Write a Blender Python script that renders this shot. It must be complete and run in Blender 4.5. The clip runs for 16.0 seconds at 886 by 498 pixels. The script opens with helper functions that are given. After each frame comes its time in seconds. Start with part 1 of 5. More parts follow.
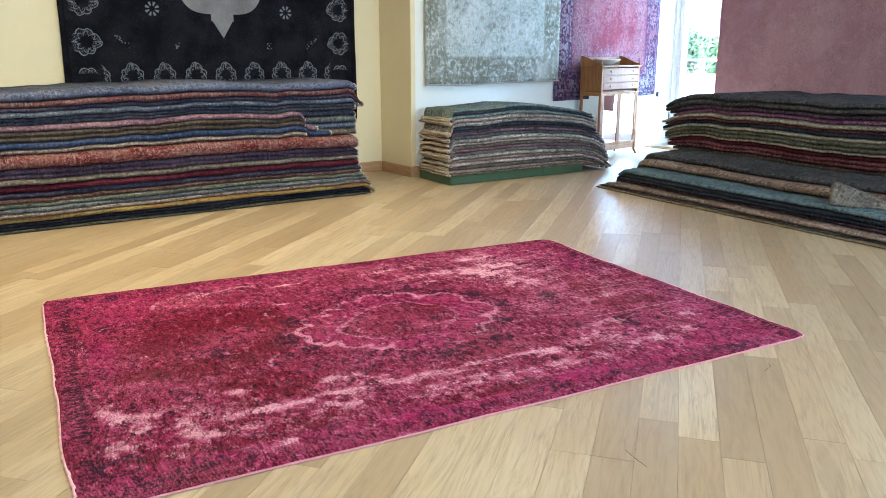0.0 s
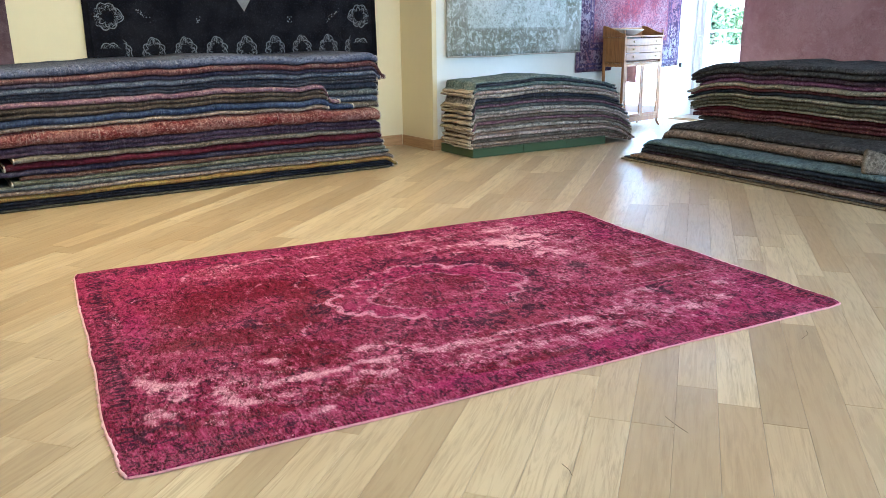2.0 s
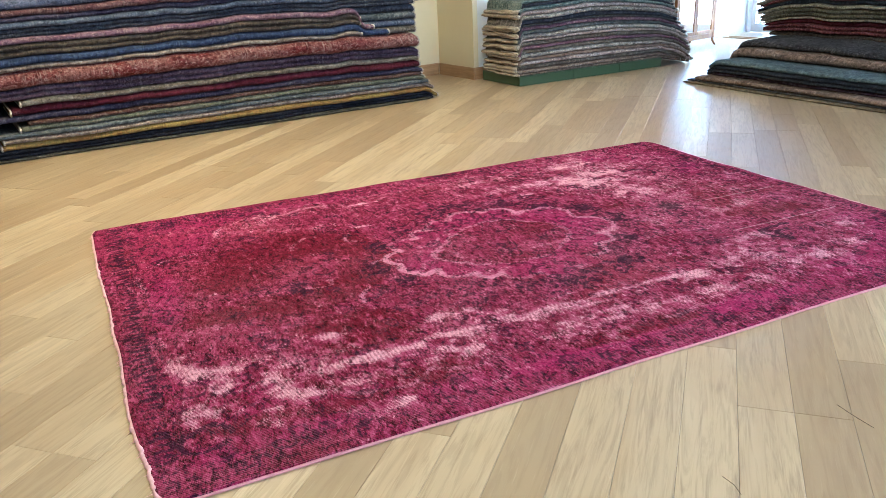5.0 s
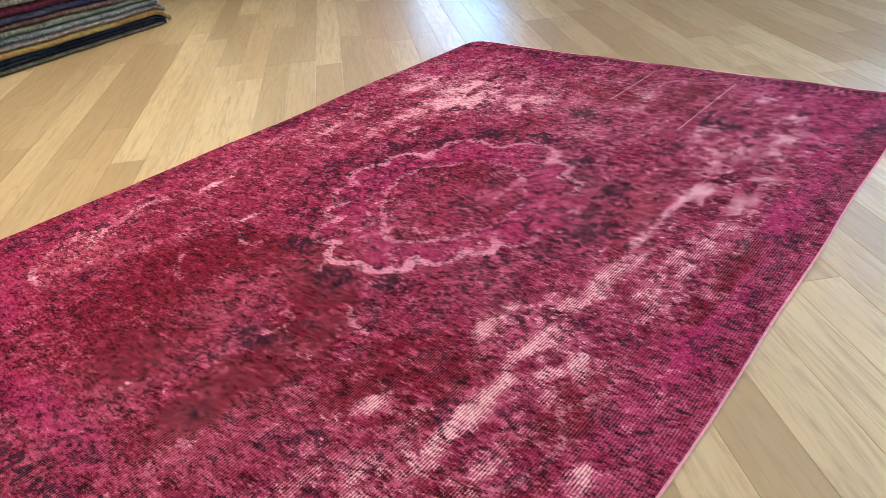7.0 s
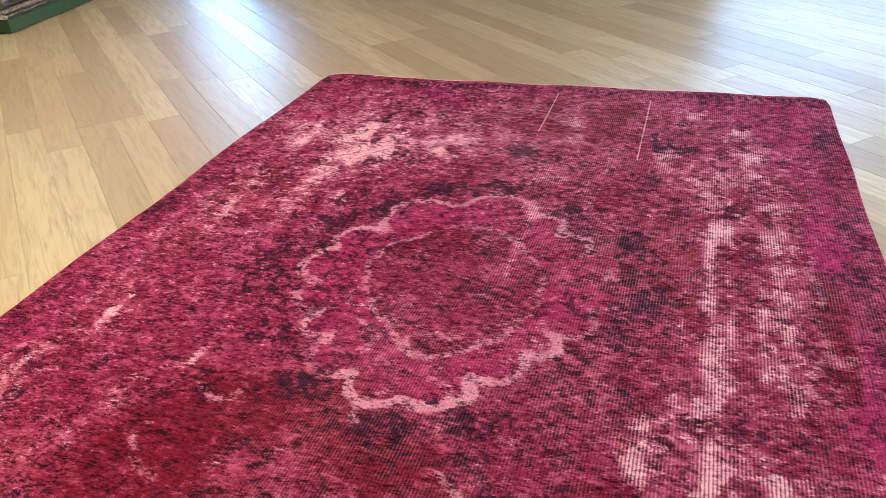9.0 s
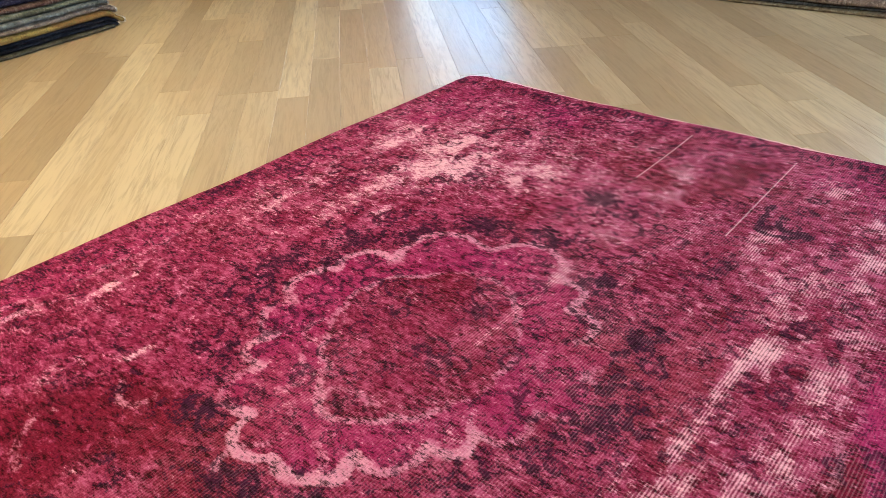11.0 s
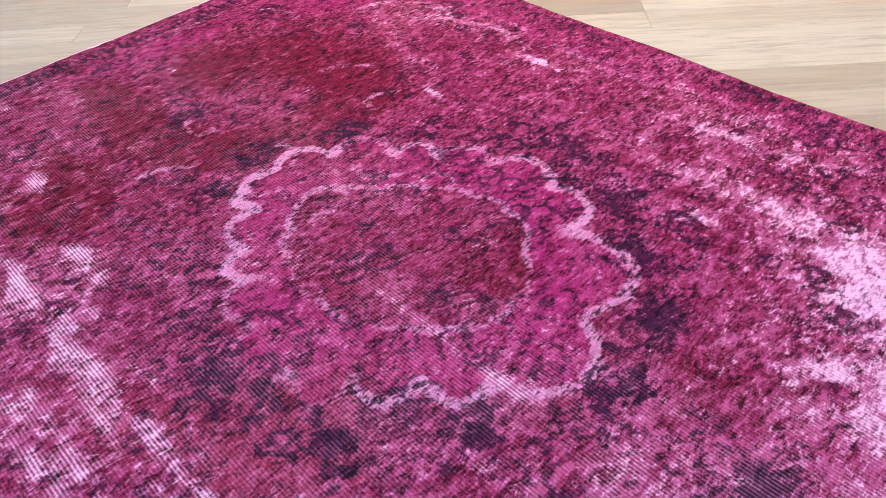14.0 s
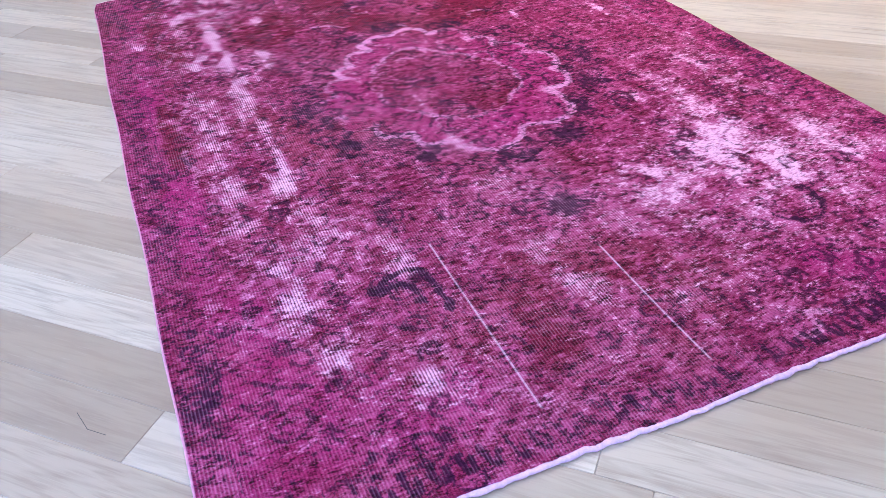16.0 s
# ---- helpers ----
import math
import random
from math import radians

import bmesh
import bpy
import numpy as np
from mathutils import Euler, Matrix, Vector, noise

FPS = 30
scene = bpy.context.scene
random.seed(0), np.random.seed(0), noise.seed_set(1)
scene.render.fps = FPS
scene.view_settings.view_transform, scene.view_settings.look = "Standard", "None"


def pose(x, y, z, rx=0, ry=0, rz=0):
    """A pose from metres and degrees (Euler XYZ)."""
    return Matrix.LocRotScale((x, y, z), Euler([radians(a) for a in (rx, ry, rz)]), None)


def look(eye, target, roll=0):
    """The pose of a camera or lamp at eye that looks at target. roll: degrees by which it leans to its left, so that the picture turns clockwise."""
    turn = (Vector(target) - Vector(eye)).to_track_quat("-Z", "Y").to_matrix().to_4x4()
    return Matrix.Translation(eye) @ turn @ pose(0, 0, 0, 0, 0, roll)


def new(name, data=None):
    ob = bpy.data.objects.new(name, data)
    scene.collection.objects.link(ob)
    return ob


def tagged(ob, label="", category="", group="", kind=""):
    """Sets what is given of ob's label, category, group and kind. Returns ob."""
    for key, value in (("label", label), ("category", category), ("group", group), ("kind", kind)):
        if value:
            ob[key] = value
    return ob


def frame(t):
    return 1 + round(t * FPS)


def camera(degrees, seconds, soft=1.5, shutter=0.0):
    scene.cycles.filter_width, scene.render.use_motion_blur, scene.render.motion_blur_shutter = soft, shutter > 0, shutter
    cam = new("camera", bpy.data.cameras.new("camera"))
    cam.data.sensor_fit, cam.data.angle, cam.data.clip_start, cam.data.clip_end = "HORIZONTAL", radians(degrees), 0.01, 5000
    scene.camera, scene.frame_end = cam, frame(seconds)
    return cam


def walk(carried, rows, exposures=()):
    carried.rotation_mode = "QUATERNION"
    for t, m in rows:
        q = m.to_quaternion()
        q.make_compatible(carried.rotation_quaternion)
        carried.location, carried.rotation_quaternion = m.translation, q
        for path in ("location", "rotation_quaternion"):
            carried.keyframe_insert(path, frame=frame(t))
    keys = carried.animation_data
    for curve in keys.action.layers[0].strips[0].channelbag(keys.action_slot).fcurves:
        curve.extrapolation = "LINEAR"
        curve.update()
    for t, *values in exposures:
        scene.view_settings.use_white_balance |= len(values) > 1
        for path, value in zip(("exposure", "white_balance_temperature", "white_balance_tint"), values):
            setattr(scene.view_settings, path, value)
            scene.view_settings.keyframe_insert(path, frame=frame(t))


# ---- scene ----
cam = camera(59.0, 16.0, 0.8)
PATH = [
    (0, (0.022, 0.003, 1.193), (0.021, 1.943, 0.707), -0.0),
    (0.5, (0.012, -0.002, 1.189), (0.02, 1.937, 0.7), -0.3),
    (1, (-0.013, -0.006, 1.176), (-0.01, 1.93, 0.673), -0.5),
    (1.5, (-0.023, 0.006, 1.158), (-0.037, 1.937, 0.635), -0.7),
    (2, (-0.042, 0.018, 1.154), (-0.084, 1.943, 0.612), -0.7),
    (2.5, (-0.047, 0.016, 1.153), (-0.111, 1.937, 0.6), -0.7),
    (3, (-0.049, 0.025, 1.151), (-0.124, 1.945, 0.596), -0.7),
    (3.5, (-0.069, 0.037, 1.136), (-0.154, 1.955, 0.575), -1.1),
    (4, (-0.065, 0.198, 1.098), (-0.15, 2.111, 0.523), -1.7),
    (4.5, (-0.125, 0.375, 1.074), (-0.242, 2.279, 0.476), -2.5),
    (5, (-0.256, 0.531, 1.055), (-0.358, 2.402, 0.355), -2.7),
    (5.2, (-0.34, 0.604, 1.054), (-0.369, 2.46, 0.309), -2.7),
    (7.3, (-1.094, 1.555, 1.054), (-0.36, 3.105, 0.025), -6.1),
    (7.5, (-1.132, 1.668, 1.044), (-0.342, 3.167, -0.02), -6.6),
    (8, (-1.208, 1.92, 1.04), (-0.28, 3.303, -0.067), -7.2),
    (8.5, (-1.299, 2.14, 1.033), (-0.179, 3.423, -0.015), -5.5),
    (9, (-1.314, 2.221, 1.061), (-0.128, 3.477, 0.052), -3.7),
    (9.5, (-1.22, 2.144, 1.07), (-0.107, 3.494, 0.101), -3.3),
    (9.7, (-1.169, 2.108, 1.071), (-0.091, 3.488, 0.105), -3.4),
    (11.8, (-0.142, 2.062, 1.08), (0.061, 3.743, 0.015), -2.1),
    (12, (-0.004, 2.135, 1.084), (0.086, 3.808, -0.008), -1.8),
    (12.5, (0.328, 2.323, 1.087), (0.142, 3.956, -0.053), -0.8),
    (13, (0.634, 2.602, 1.114), (0.016, 4.08, -0.083), -1.0),
    (13.5, (0.823, 2.934, 1.091), (-0.296, 3.965, -0.207), -1.3),
    (14, (1.04, 3.195, 1.081), (-0.421, 3.537, -0.242), -4.7),
    (14.5, (1.354, 3.357, 1.087), (-0.165, 3.371, -0.214), -3.7),
    (15, (1.69, 3.426, 1.083), (0.157, 3.307, -0.197), -1.9),
    (15.5, (1.964, 3.574, 1.071), (0.433, 3.36, -0.199), -2.3),
    (16, (2.195, 3.657, 1.124), (0.614, 3.464, -0.085), -3.4),
]
walk(cam, [(t, look(eye, target, roll)) for t, eye, target, roll in PATH], [(0.0, 3.88, 4900, 0), (5.2, 3.88, 4780, 2), (7.5, 3.86, 5050, 2), (12.8, 3.84, 5200, 2), (13.5, 4.01, 4450, 11), (13.9, 4.10, 4050, 15), (15.0, 4.18, 3860, 19), (16.0, 4.12, 3840, 20)])

# ---- world, sun and large lights ----
world = bpy.data.worlds.new("sky")
scene.world = world
world.use_nodes = True
wt = world.node_tree
sky = wt.nodes.new("ShaderNodeTexSky")
sky.sky_type, sky.sun_disc = "NISHITA", False
sky.sun_elevation, sky.sun_rotation = radians(50), radians(-120)
wt.links.new(sky.outputs[0], wt.nodes["Background"].inputs[0])
wt.nodes["Background"].inputs[1].default_value = 0.15

sun_data = bpy.data.lights.new("sun", "SUN")
sun_data.energy, sun_data.angle, sun_data.color = 5.0, radians(0.6), (1.0, 0.95, 0.88)
sun = new("sun", sun_data)
sun.matrix_world = look((0, 0, 30), (0.866 * 16, 0.5 * 16, 30 - 19.0))


def area_lamp(name, eye, target, wide, high, watts, colour, spread=180):
    data = bpy.data.lights.new(name, "AREA")
    data.shape, data.size, data.size_y = "RECTANGLE", wide, high
    data.energy, data.color, data.spread = watts, colour, radians(spread)
    lamp = new(name, data)
    lamp.matrix_world = look(eye, target)
    return lamp


# ---- plan of the room: corner points in metres ----
def unit(angle):
    return Vector((math.cos(radians(angle)), math.sin(radians(angle))))


ANG_A, ANG_B, ANG_C = 35.5, 42.7, -60.0
DIR_A, DIR_B, DIR_C = unit(ANG_A), unit(ANG_B), unit(ANG_C)
IN_A, IN_C = Vector((DIR_A.y, -DIR_A.x)), Vector((-0.866, -0.5))
IN_B = Vector((DIR_B.y, -DIR_B.x))
P_IN = Vector((-0.62, 8.15))            # inner corner beside the column
P_COL = Vector((-0.29, 7.69))           # outer corner of the column
P_BEND = Vector((3.10, 10.80))          # end of the wall by the glass door
P_A0 = P_IN - DIR_A * 6.6
P_E = P_A0 + IN_A * 10.5
HIGH = 3.0


def cross_at(p, d, q, e):
    k = ((q.x - p.x) * e.y - (q.y - p.y) * e.x) / (d.x * e.y - d.y * e.x)
    return p + d * k


P_D = cross_at(P_E, DIR_A, P_BEND, DIR_C)
LEN_C = (P_D - P_BEND).length

# the high street window stays out of view; added fill before the windowless south wall
WIN2 = (4.7, 7.5)
# unseen lamp behind the camera, added to brighten the room with cool light
p = P_E + DIR_A * 6.0 + Vector((IN_A.x, IN_A.y)) * -0.02
area_lamp("window_daylight", (p.x, p.y, 1.6), (p.x - IN_A.x * 3, p.y - IN_A.y * 3, 1.0), 5.4, 2.2, 40, (0.86, 0.94, 1.0))
# added lamp in the door opening behind the hung carpet, in place of skylight
p = P_BEND + DIR_C * 1.5 + IN_C * -0.04
area_lamp("window_daylight", (p.x, p.y, 1.3), (p.x + IN_C.x * 3, p.y + IN_C.y * 3, 1.0), 0.9, 2.3, 10.5, (0.84, 0.93, 1.0))
p = P_BEND + DIR_C * 6.1 + IN_C * -0.02
area_lamp("window_daylight", (p.x, p.y, 1.5), (p.x + IN_C.x * 3, p.y + IN_C.y * 3, 0.7), 2.6, 0.66, 1.6, (0.88, 0.95, 1.0))
# warm ceiling lighting over the piles and behind the camera
# none is in view; all but the first are added as fill
for (lx, ly), watts in (((-2.0, 4.3), 6.0), ((-2.2, 0.6), 0.9), ((1.6, 1.0), 1.6), ((-0.2, 6.0), 2.5)):
    area_lamp("ceiling_lamp", (lx, ly, 2.93), (lx, ly, 0), 0.9, 0.9, watts, (1.0, 0.70, 0.33), 150)


# ---- materials ----
class Val:
    """A number socket with arithmetic."""

    def __init__(self, tree, socket):
        self.tree, self.socket = tree, socket

    def op(self, kind, *others):
        node = self.tree.nodes.new("ShaderNodeMath")
        node.operation = kind
        for slot, item in zip(node.inputs, (self, *others)):
            if isinstance(item, Val):
                self.tree.links.new(item.socket, slot)
            else:
                slot.default_value = item
        return Val(self.tree, node.outputs[0])

    def __add__(self, o): return self.op("ADD", o)
    def __radd__(self, o): return self.op("ADD", o)
    def __sub__(self, o): return self.op("SUBTRACT", o)
    def __rsub__(self, o): return (self * -1.0) + o
    def __mul__(self, o): return self.op("MULTIPLY", o)
    def __rmul__(self, o): return self.op("MULTIPLY", o)
    def __truediv__(self, o): return self.op("DIVIDE", o)
    def abs(self): return self.op("ABSOLUTE")
    def sin(self): return self.op("SINE")
    def sqrt(self): return self.op("SQRT")
    def exp(self): return self.op("EXPONENT")
    def atan2(self, o): return self.op("ARCTAN2", o)
    def min(self, o): return self.op("MINIMUM", o)
    def max(self, o): return self.op("MAXIMUM", o)
    def pow(self, o): return self.op("POWER", o)
    def mod(self, o): return self.op("FLOORED_MODULO", o)

    def step(self, low, high):
        node = self.tree.nodes.new("ShaderNodeMapRange")
        node.interpolation_type = "SMOOTHSTEP"
        self.tree.links.new(self.socket, node.inputs[0])
        node.inputs[1].default_value, node.inputs[2].default_value = min(low, high), max(low, high)
        node.inputs[3].default_value, node.inputs[4].default_value = (0, 1) if high > low else (1, 0)
        return Val(self.tree, node.outputs[0])


class Mat:
    """A node material with short names for its textures."""

    def __init__(self, name, rough=0.8, **inputs):
        self.mat = bpy.data.materials.new(name)
        self.mat.use_nodes = True
        self.tree = self.mat.node_tree
        self.bsdf = self.tree.nodes["Principled BSDF"]
        self.bsdf.inputs["Roughness"].default_value = rough
        for key, value in inputs.items():
            self.bsdf.inputs[key.replace("_", " ")].default_value = value
        self.coords = self.tree.nodes.new("ShaderNodeTexCoord").outputs["Object"]

    def put(self, source, slot):
        if isinstance(source, Val):
            self.tree.links.new(source.socket, slot)
        elif isinstance(source, (int, float)):
            slot.default_value = source
        elif isinstance(source, (tuple, list)):
            slot.default_value = (*source, 1.0)[:4]
        else:
            self.tree.links.new(source, slot)

    def xyz(self):
        node = self.tree.nodes.new("ShaderNodeSeparateXYZ")
        self.tree.links.new(self.coords, node.inputs[0])
        return [Val(self.tree, node.outputs[k]) for k in range(3)]

    def random(self):
        return Val(self.tree, self.tree.nodes.new("ShaderNodeObjectInfo").outputs["Random"])

    def island(self):
        return Val(self.tree, self.tree.nodes.new("ShaderNodeNewGeometry").outputs["Random Per Island"])

    def stretch(self, scale, shift=None):
        node = self.tree.nodes.new("ShaderNodeMapping")
        self.tree.links.new(self.coords, node.inputs[0])
        node.inputs["Scale"].default_value = scale
        if shift is not None:
            comb = self.tree.nodes.new("ShaderNodeCombineXYZ")
            for k in range(3):
                self.put(shift * (7.3 + 5 * k), comb.inputs[k])
            self.tree.links.new(comb.outputs[0], node.inputs["Location"])
        return node.outputs[0]

    def noise(self, scale, detail=3.0, rough=0.55, twist=0.0, vector=None):
        node = self.tree.nodes.new("ShaderNodeTexNoise")
        self.tree.links.new(vector or self.coords, node.inputs["Vector"])
        node.inputs["Scale"].default_value, node.inputs["Detail"].default_value = scale, detail
        node.inputs["Roughness"].default_value, node.inputs["Distortion"].default_value = rough, twist
        return Val(self.tree, node.outputs[0])

    def cells(self, scale, feature="DISTANCE_TO_EDGE", vector=None):
        node = self.tree.nodes.new("ShaderNodeTexVoronoi")
        node.feature = feature
        self.tree.links.new(vector or self.coords, node.inputs["Vector"])
        node.inputs["Scale"].default_value = scale
        return Val(self.tree, node.outputs["Distance"])

    def mix(self, factor, a, b):
        node = self.tree.nodes.new("ShaderNodeMix")
        node.data_type = "RGBA"
        self.put(factor, node.inputs[0])
        self.put(a, node.inputs[6])
        self.put(b, node.inputs[7])
        return node.outputs[2]

    def shade(self, colour, value):
        """A colour times a number."""
        node = self.tree.nodes.new("ShaderNodeVectorMath")
        node.operation = "SCALE"
        self.put(colour, node.inputs[0]) if not isinstance(colour, (tuple, list)) else setattr(node.inputs[0], "default_value", colour)
        self.put(value, node.inputs["Scale"])
        return node.outputs[0]

    def done(self, colour, bump=None, strength=0.3, distance=0.004, rough=None):
        self.put(colour, self.bsdf.inputs["Base Color"])
        if rough is not None:
            self.put(rough, self.bsdf.inputs["Roughness"])
        if bump is not None:
            node = self.tree.nodes.new("ShaderNodeBump")
            node.inputs["Strength"].default_value, node.inputs["Distance"].default_value = strength, distance
            self.put(bump, node.inputs["Height"])
            self.tree.links.new(node.outputs[0], self.bsdf.inputs["Normal"])
        return self.mat


def paint_mat(name, colour, rough=0.75):
    m = Mat(name, rough)
    tone = m.noise(0.9, 3) * 0.10 + m.noise(14, 3) * 0.05 + 0.925
    return m.done(m.shade(colour, tone), m.noise(160, 2), 0.12, 0.002)


def oak_floor_mat(name, joined):
    m = Mat(name, 0.40, Coat_Weight=0.45, Coat_Roughness=0.40)
    pick = m.island() if joined else m.random()
    coords = m.stretch((1.3, 16, 16), pick)
    grain = m.noise(2.2, 5, 0.6, 1.6, coords)
    fine = m.noise(9, 4, 0.65, 0.4, m.stretch((1.0, 22, 22), pick))
    rings = ((m.noise(1.3, 2, 0.5, 0.9, m.stretch((1.0, 7.0, 7.0), pick)) * 34.0).sin() * 0.5 + 0.5).pow(2.0)
    a = m.mix(pick, (0.36, 0.262, 0.150), (0.60, 0.485, 0.315))
    a = m.mix((pick * 7.31).mod(1.0).step(0.72, 1.0) * 0.5, a, (0.42, 0.29, 0.155))
    a = m.mix((grain.step(0.44, 0.64) * 0.36) + (rings * fine.step(0.40, 0.6) * 0.36), a, (0.27, 0.185, 0.105))
    a = m.mix(fine.step(0.55, 0.8) * 0.25, a, (0.68, 0.55, 0.38))
    a = m.mix((m.noise(1.1, 4, 0.6, 0.5, m.stretch((1.0, 3.0, 3.0), pick)) - 0.5).step(0.0, 0.12) * 0.30, a, (0.40, 0.28, 0.155))
    rough = m.noise(3.0, 4) * 0.14 + grain * 0.12 + 0.28
    return m.done(a, grain * 0.5 + fine * 0.5, 0.10, 0.002, rough)


def carpet_mat(name, dark, light, worn=None, pattern=22.0, amount=0.45):
    """Folded knotted carpet: streaks of two dyes, faded flecks, a short pile."""
    m = Mat(name, 0.95, Specular_IOR_Level=0.10)
    pick = m.random()
    patch = m.noise(2.6, 4, 0.6, 0.5, m.stretch((1.0, 2.2, 2.2), pick))
    fleck = m.noise(pattern * 2.6, 5, 0.78, 0.5, m.stretch((0.9, 1.0, 1.1), pick))
    weave = m.noise(260, 2, 0.6, 0.0, m.stretch((1.0, 1.0, 0.6), pick))
    streak = m.noise(75, 4, 0.75, 0.0, m.stretch((1.0, 0.10, 0.10), pick))
    region = m.noise(5.5, 3, 0.6, 0.3, m.stretch((1.0, 0.3, 0.3), pick))
    motif = m.cells(pattern, "F1", m.stretch((1.0, 1.4, 1.6), pick))
    a = m.mix(patch.step(0.36, 0.64), dark, light)
    a = m.mix(motif.step(0.5, 0.2) * amount * 0.8, a, m.shade(dark, 0.45))
    a = m.mix(fleck.step(0.46, 0.34) * amount, a, m.shade(dark, 0.35))
    a = m.mix(fleck.step(0.50, 0.66) * amount, a, worn or m.shade(light, 1.6))
    a = m.mix(streak.step(0.50, 0.66) * region.step(0.40, 0.60) * amount, a, worn or m.shade(light, 1.6))
    a = m.mix(streak.step(0.48, 0.34) * region.step(0.60, 0.42) * amount, a, m.shade(dark, 0.5))
    a = m.shade(a, (weave - 0.5) * 1.6 + (fleck - 0.5) * 1.2 + 0.80)
    return m.done(a, weave + fleck * 0.8, 0.6, 0.005)


def wood_mat(name, dark, light, rough=0.35, grain=(2, 30, 30)):
    m = Mat(name, rough)
    g = m.noise(2.0, 5, 0.6, 1.2, m.stretch(grain))
    return m.done(m.mix(g.step(0.3, 0.7), dark, light), g, 0.12, 0.002, m.noise(6, 3) * 0.15 + rough - 0.06)


CREAM = paint_mat("cream_wall_paint", (0.72, 0.64, 0.43))
WHITE = paint_mat("white_wall_paint", (0.80, 0.80, 0.76))
CEIL = paint_mat("ceiling_paint", (0.82, 0.80, 0.75))
BASE_OAK = wood_mat("oak_baseboard_wood", (0.34, 0.20, 0.09), (0.47, 0.30, 0.15), 0.4)
FLOOR_OAK = oak_floor_mat("oak_plank", False)
FLOOR_OAK_FAR = oak_floor_mat("oak_plank_far", True)
SUBFLOOR = paint_mat("dark_joint", (0.20, 0.145, 0.09), 0.9)
CABINET_WOOD = wood_mat("honey_mahogany", (0.21, 0.085, 0.022), (0.33, 0.155, 0.045), 0.5, (14, 14, 2))
GREEN = paint_mat("green_paint", (0.045, 0.085, 0.04), 0.5)
CERAMIC = paint_mat("white_glaze", (0.85, 0.85, 0.84), 0.15)
PALE_EDGE = carpet_mat("pale_selvedge", (0.56, 0.48, 0.42), (0.70, 0.63, 0.55), None, 60, 0.2)
CREAM_BACK = carpet_mat("undyed_backing", (0.40, 0.33, 0.25), (0.56, 0.48, 0.38), (0.70, 0.63, 0.53), 50, 0.4)
BRASS = Mat("aged_brass", 0.3, Metallic=1.0).done((0.55, 0.38, 0.16))
DARK_METAL = Mat("dark_metal", 0.4, Metallic=0.8).done((0.05, 0.05, 0.05))
WHITE_METAL = paint_mat("white_metal_paint", (0.8, 0.8, 0.8), 0.35)
PAVING = paint_mat("pale_terrace_paving", (0.62, 0.60, 0.56), 0.9)
RENDER = paint_mat("white_render", (0.80, 0.79, 0.76), 0.9)
BARK = wood_mat("bark", (0.06, 0.045, 0.03), (0.13, 0.10, 0.07), 0.9)
leaf = Mat("leaf", 0.6)
LEAF = leaf.done(leaf.mix(leaf.island(), (0.07, 0.12, 0.045), (0.14, 0.20, 0.085)))
glass = Mat("clear_glass", 0.02, Transmission_Weight=1.0, IOR=1.45)
GLASS = glass.done((0.97, 0.99, 0.98))
MIRROR = Mat("silvered_mirror", 0.03, Metallic=1.0).done((0.88, 0.90, 0.90))


# ---- mesh helpers ----
def mesh_from(bm, name, material, smooth=False):
    me = bpy.data.meshes.new(name)
    bmesh.ops.recalc_face_normals(bm, faces=bm.faces)
    bm.to_mesh(me)
    bm.free()
    if material:
        me.materials.append(material)
    if smooth:
        for poly in me.polygons:
            poly.use_smooth = True
    return me


def thing(name, label, category, m=None, bm=None, material=None, smooth=False, group="", kind=""):
    """A top-level thing: an Empty, or one mesh."""
    ob = new(name, mesh_from(bm, name, material, smooth) if bm else None)
    if m is not None:
        ob.matrix_world = m
    return tagged(ob, label, category, group, kind)


def part(name, bm, material, parent, label="", smooth=False):
    ob = new(name, mesh_from(bm, name, material, smooth))
    ob.parent = parent
    return tagged(ob, label)


def box(bm, x0, x1, y0, y1, z0, z1, bevel=0.0):
    made = bmesh.ops.create_cube(bm, size=1.0, matrix=Matrix.Translation(((x0 + x1) / 2, (y0 + y1) / 2, (z0 + z1) / 2)) @ Matrix.Diagonal((abs(x1 - x0), abs(y1 - y0), abs(z1 - z0), 1)))
    if bevel:
        edges = {e for v in made["verts"] for e in v.link_edges}
        bmesh.ops.bevel(bm, geom=list(edges), offset=bevel, segments=2, affect="EDGES", profile=0.6)
    return bm


def boxed(*args):
    return box(bmesh.new(), *args)


def tube(points, radius, sides=6):
    """A tube along points; radius may be a function of the place along it, 0 to 1."""
    bm, rings = bmesh.new(), []
    pts = [Vector(p) for p in points]
    for k, p in enumerate(pts):
        ahead = (pts[min(k + 1, len(pts) - 1)] - pts[max(k - 1, 0)]).normalized()
        side = ahead.cross(Vector((0, 0, 1)))
        side = side.normalized() if side.length > 1e-4 else Vector((1, 0, 0))
        up = side.cross(ahead)
        r = radius(k / (len(pts) - 1)) if callable(radius) else radius
        rings.append([bm.verts.new(p + side * (math.cos(a) * r) + up * (math.sin(a) * r)) for a in (2 * math.pi * j / sides for j in range(sides))])
    for a, b in zip(rings, rings[1:]):
        for j in range(sides):
            bm.faces.new((a[j], a[(j + 1) % sides], b[(j + 1) % sides], b[j]))
    bm.faces.new(rings[0][::-1])
    bm.faces.new(rings[-1])
    return bm


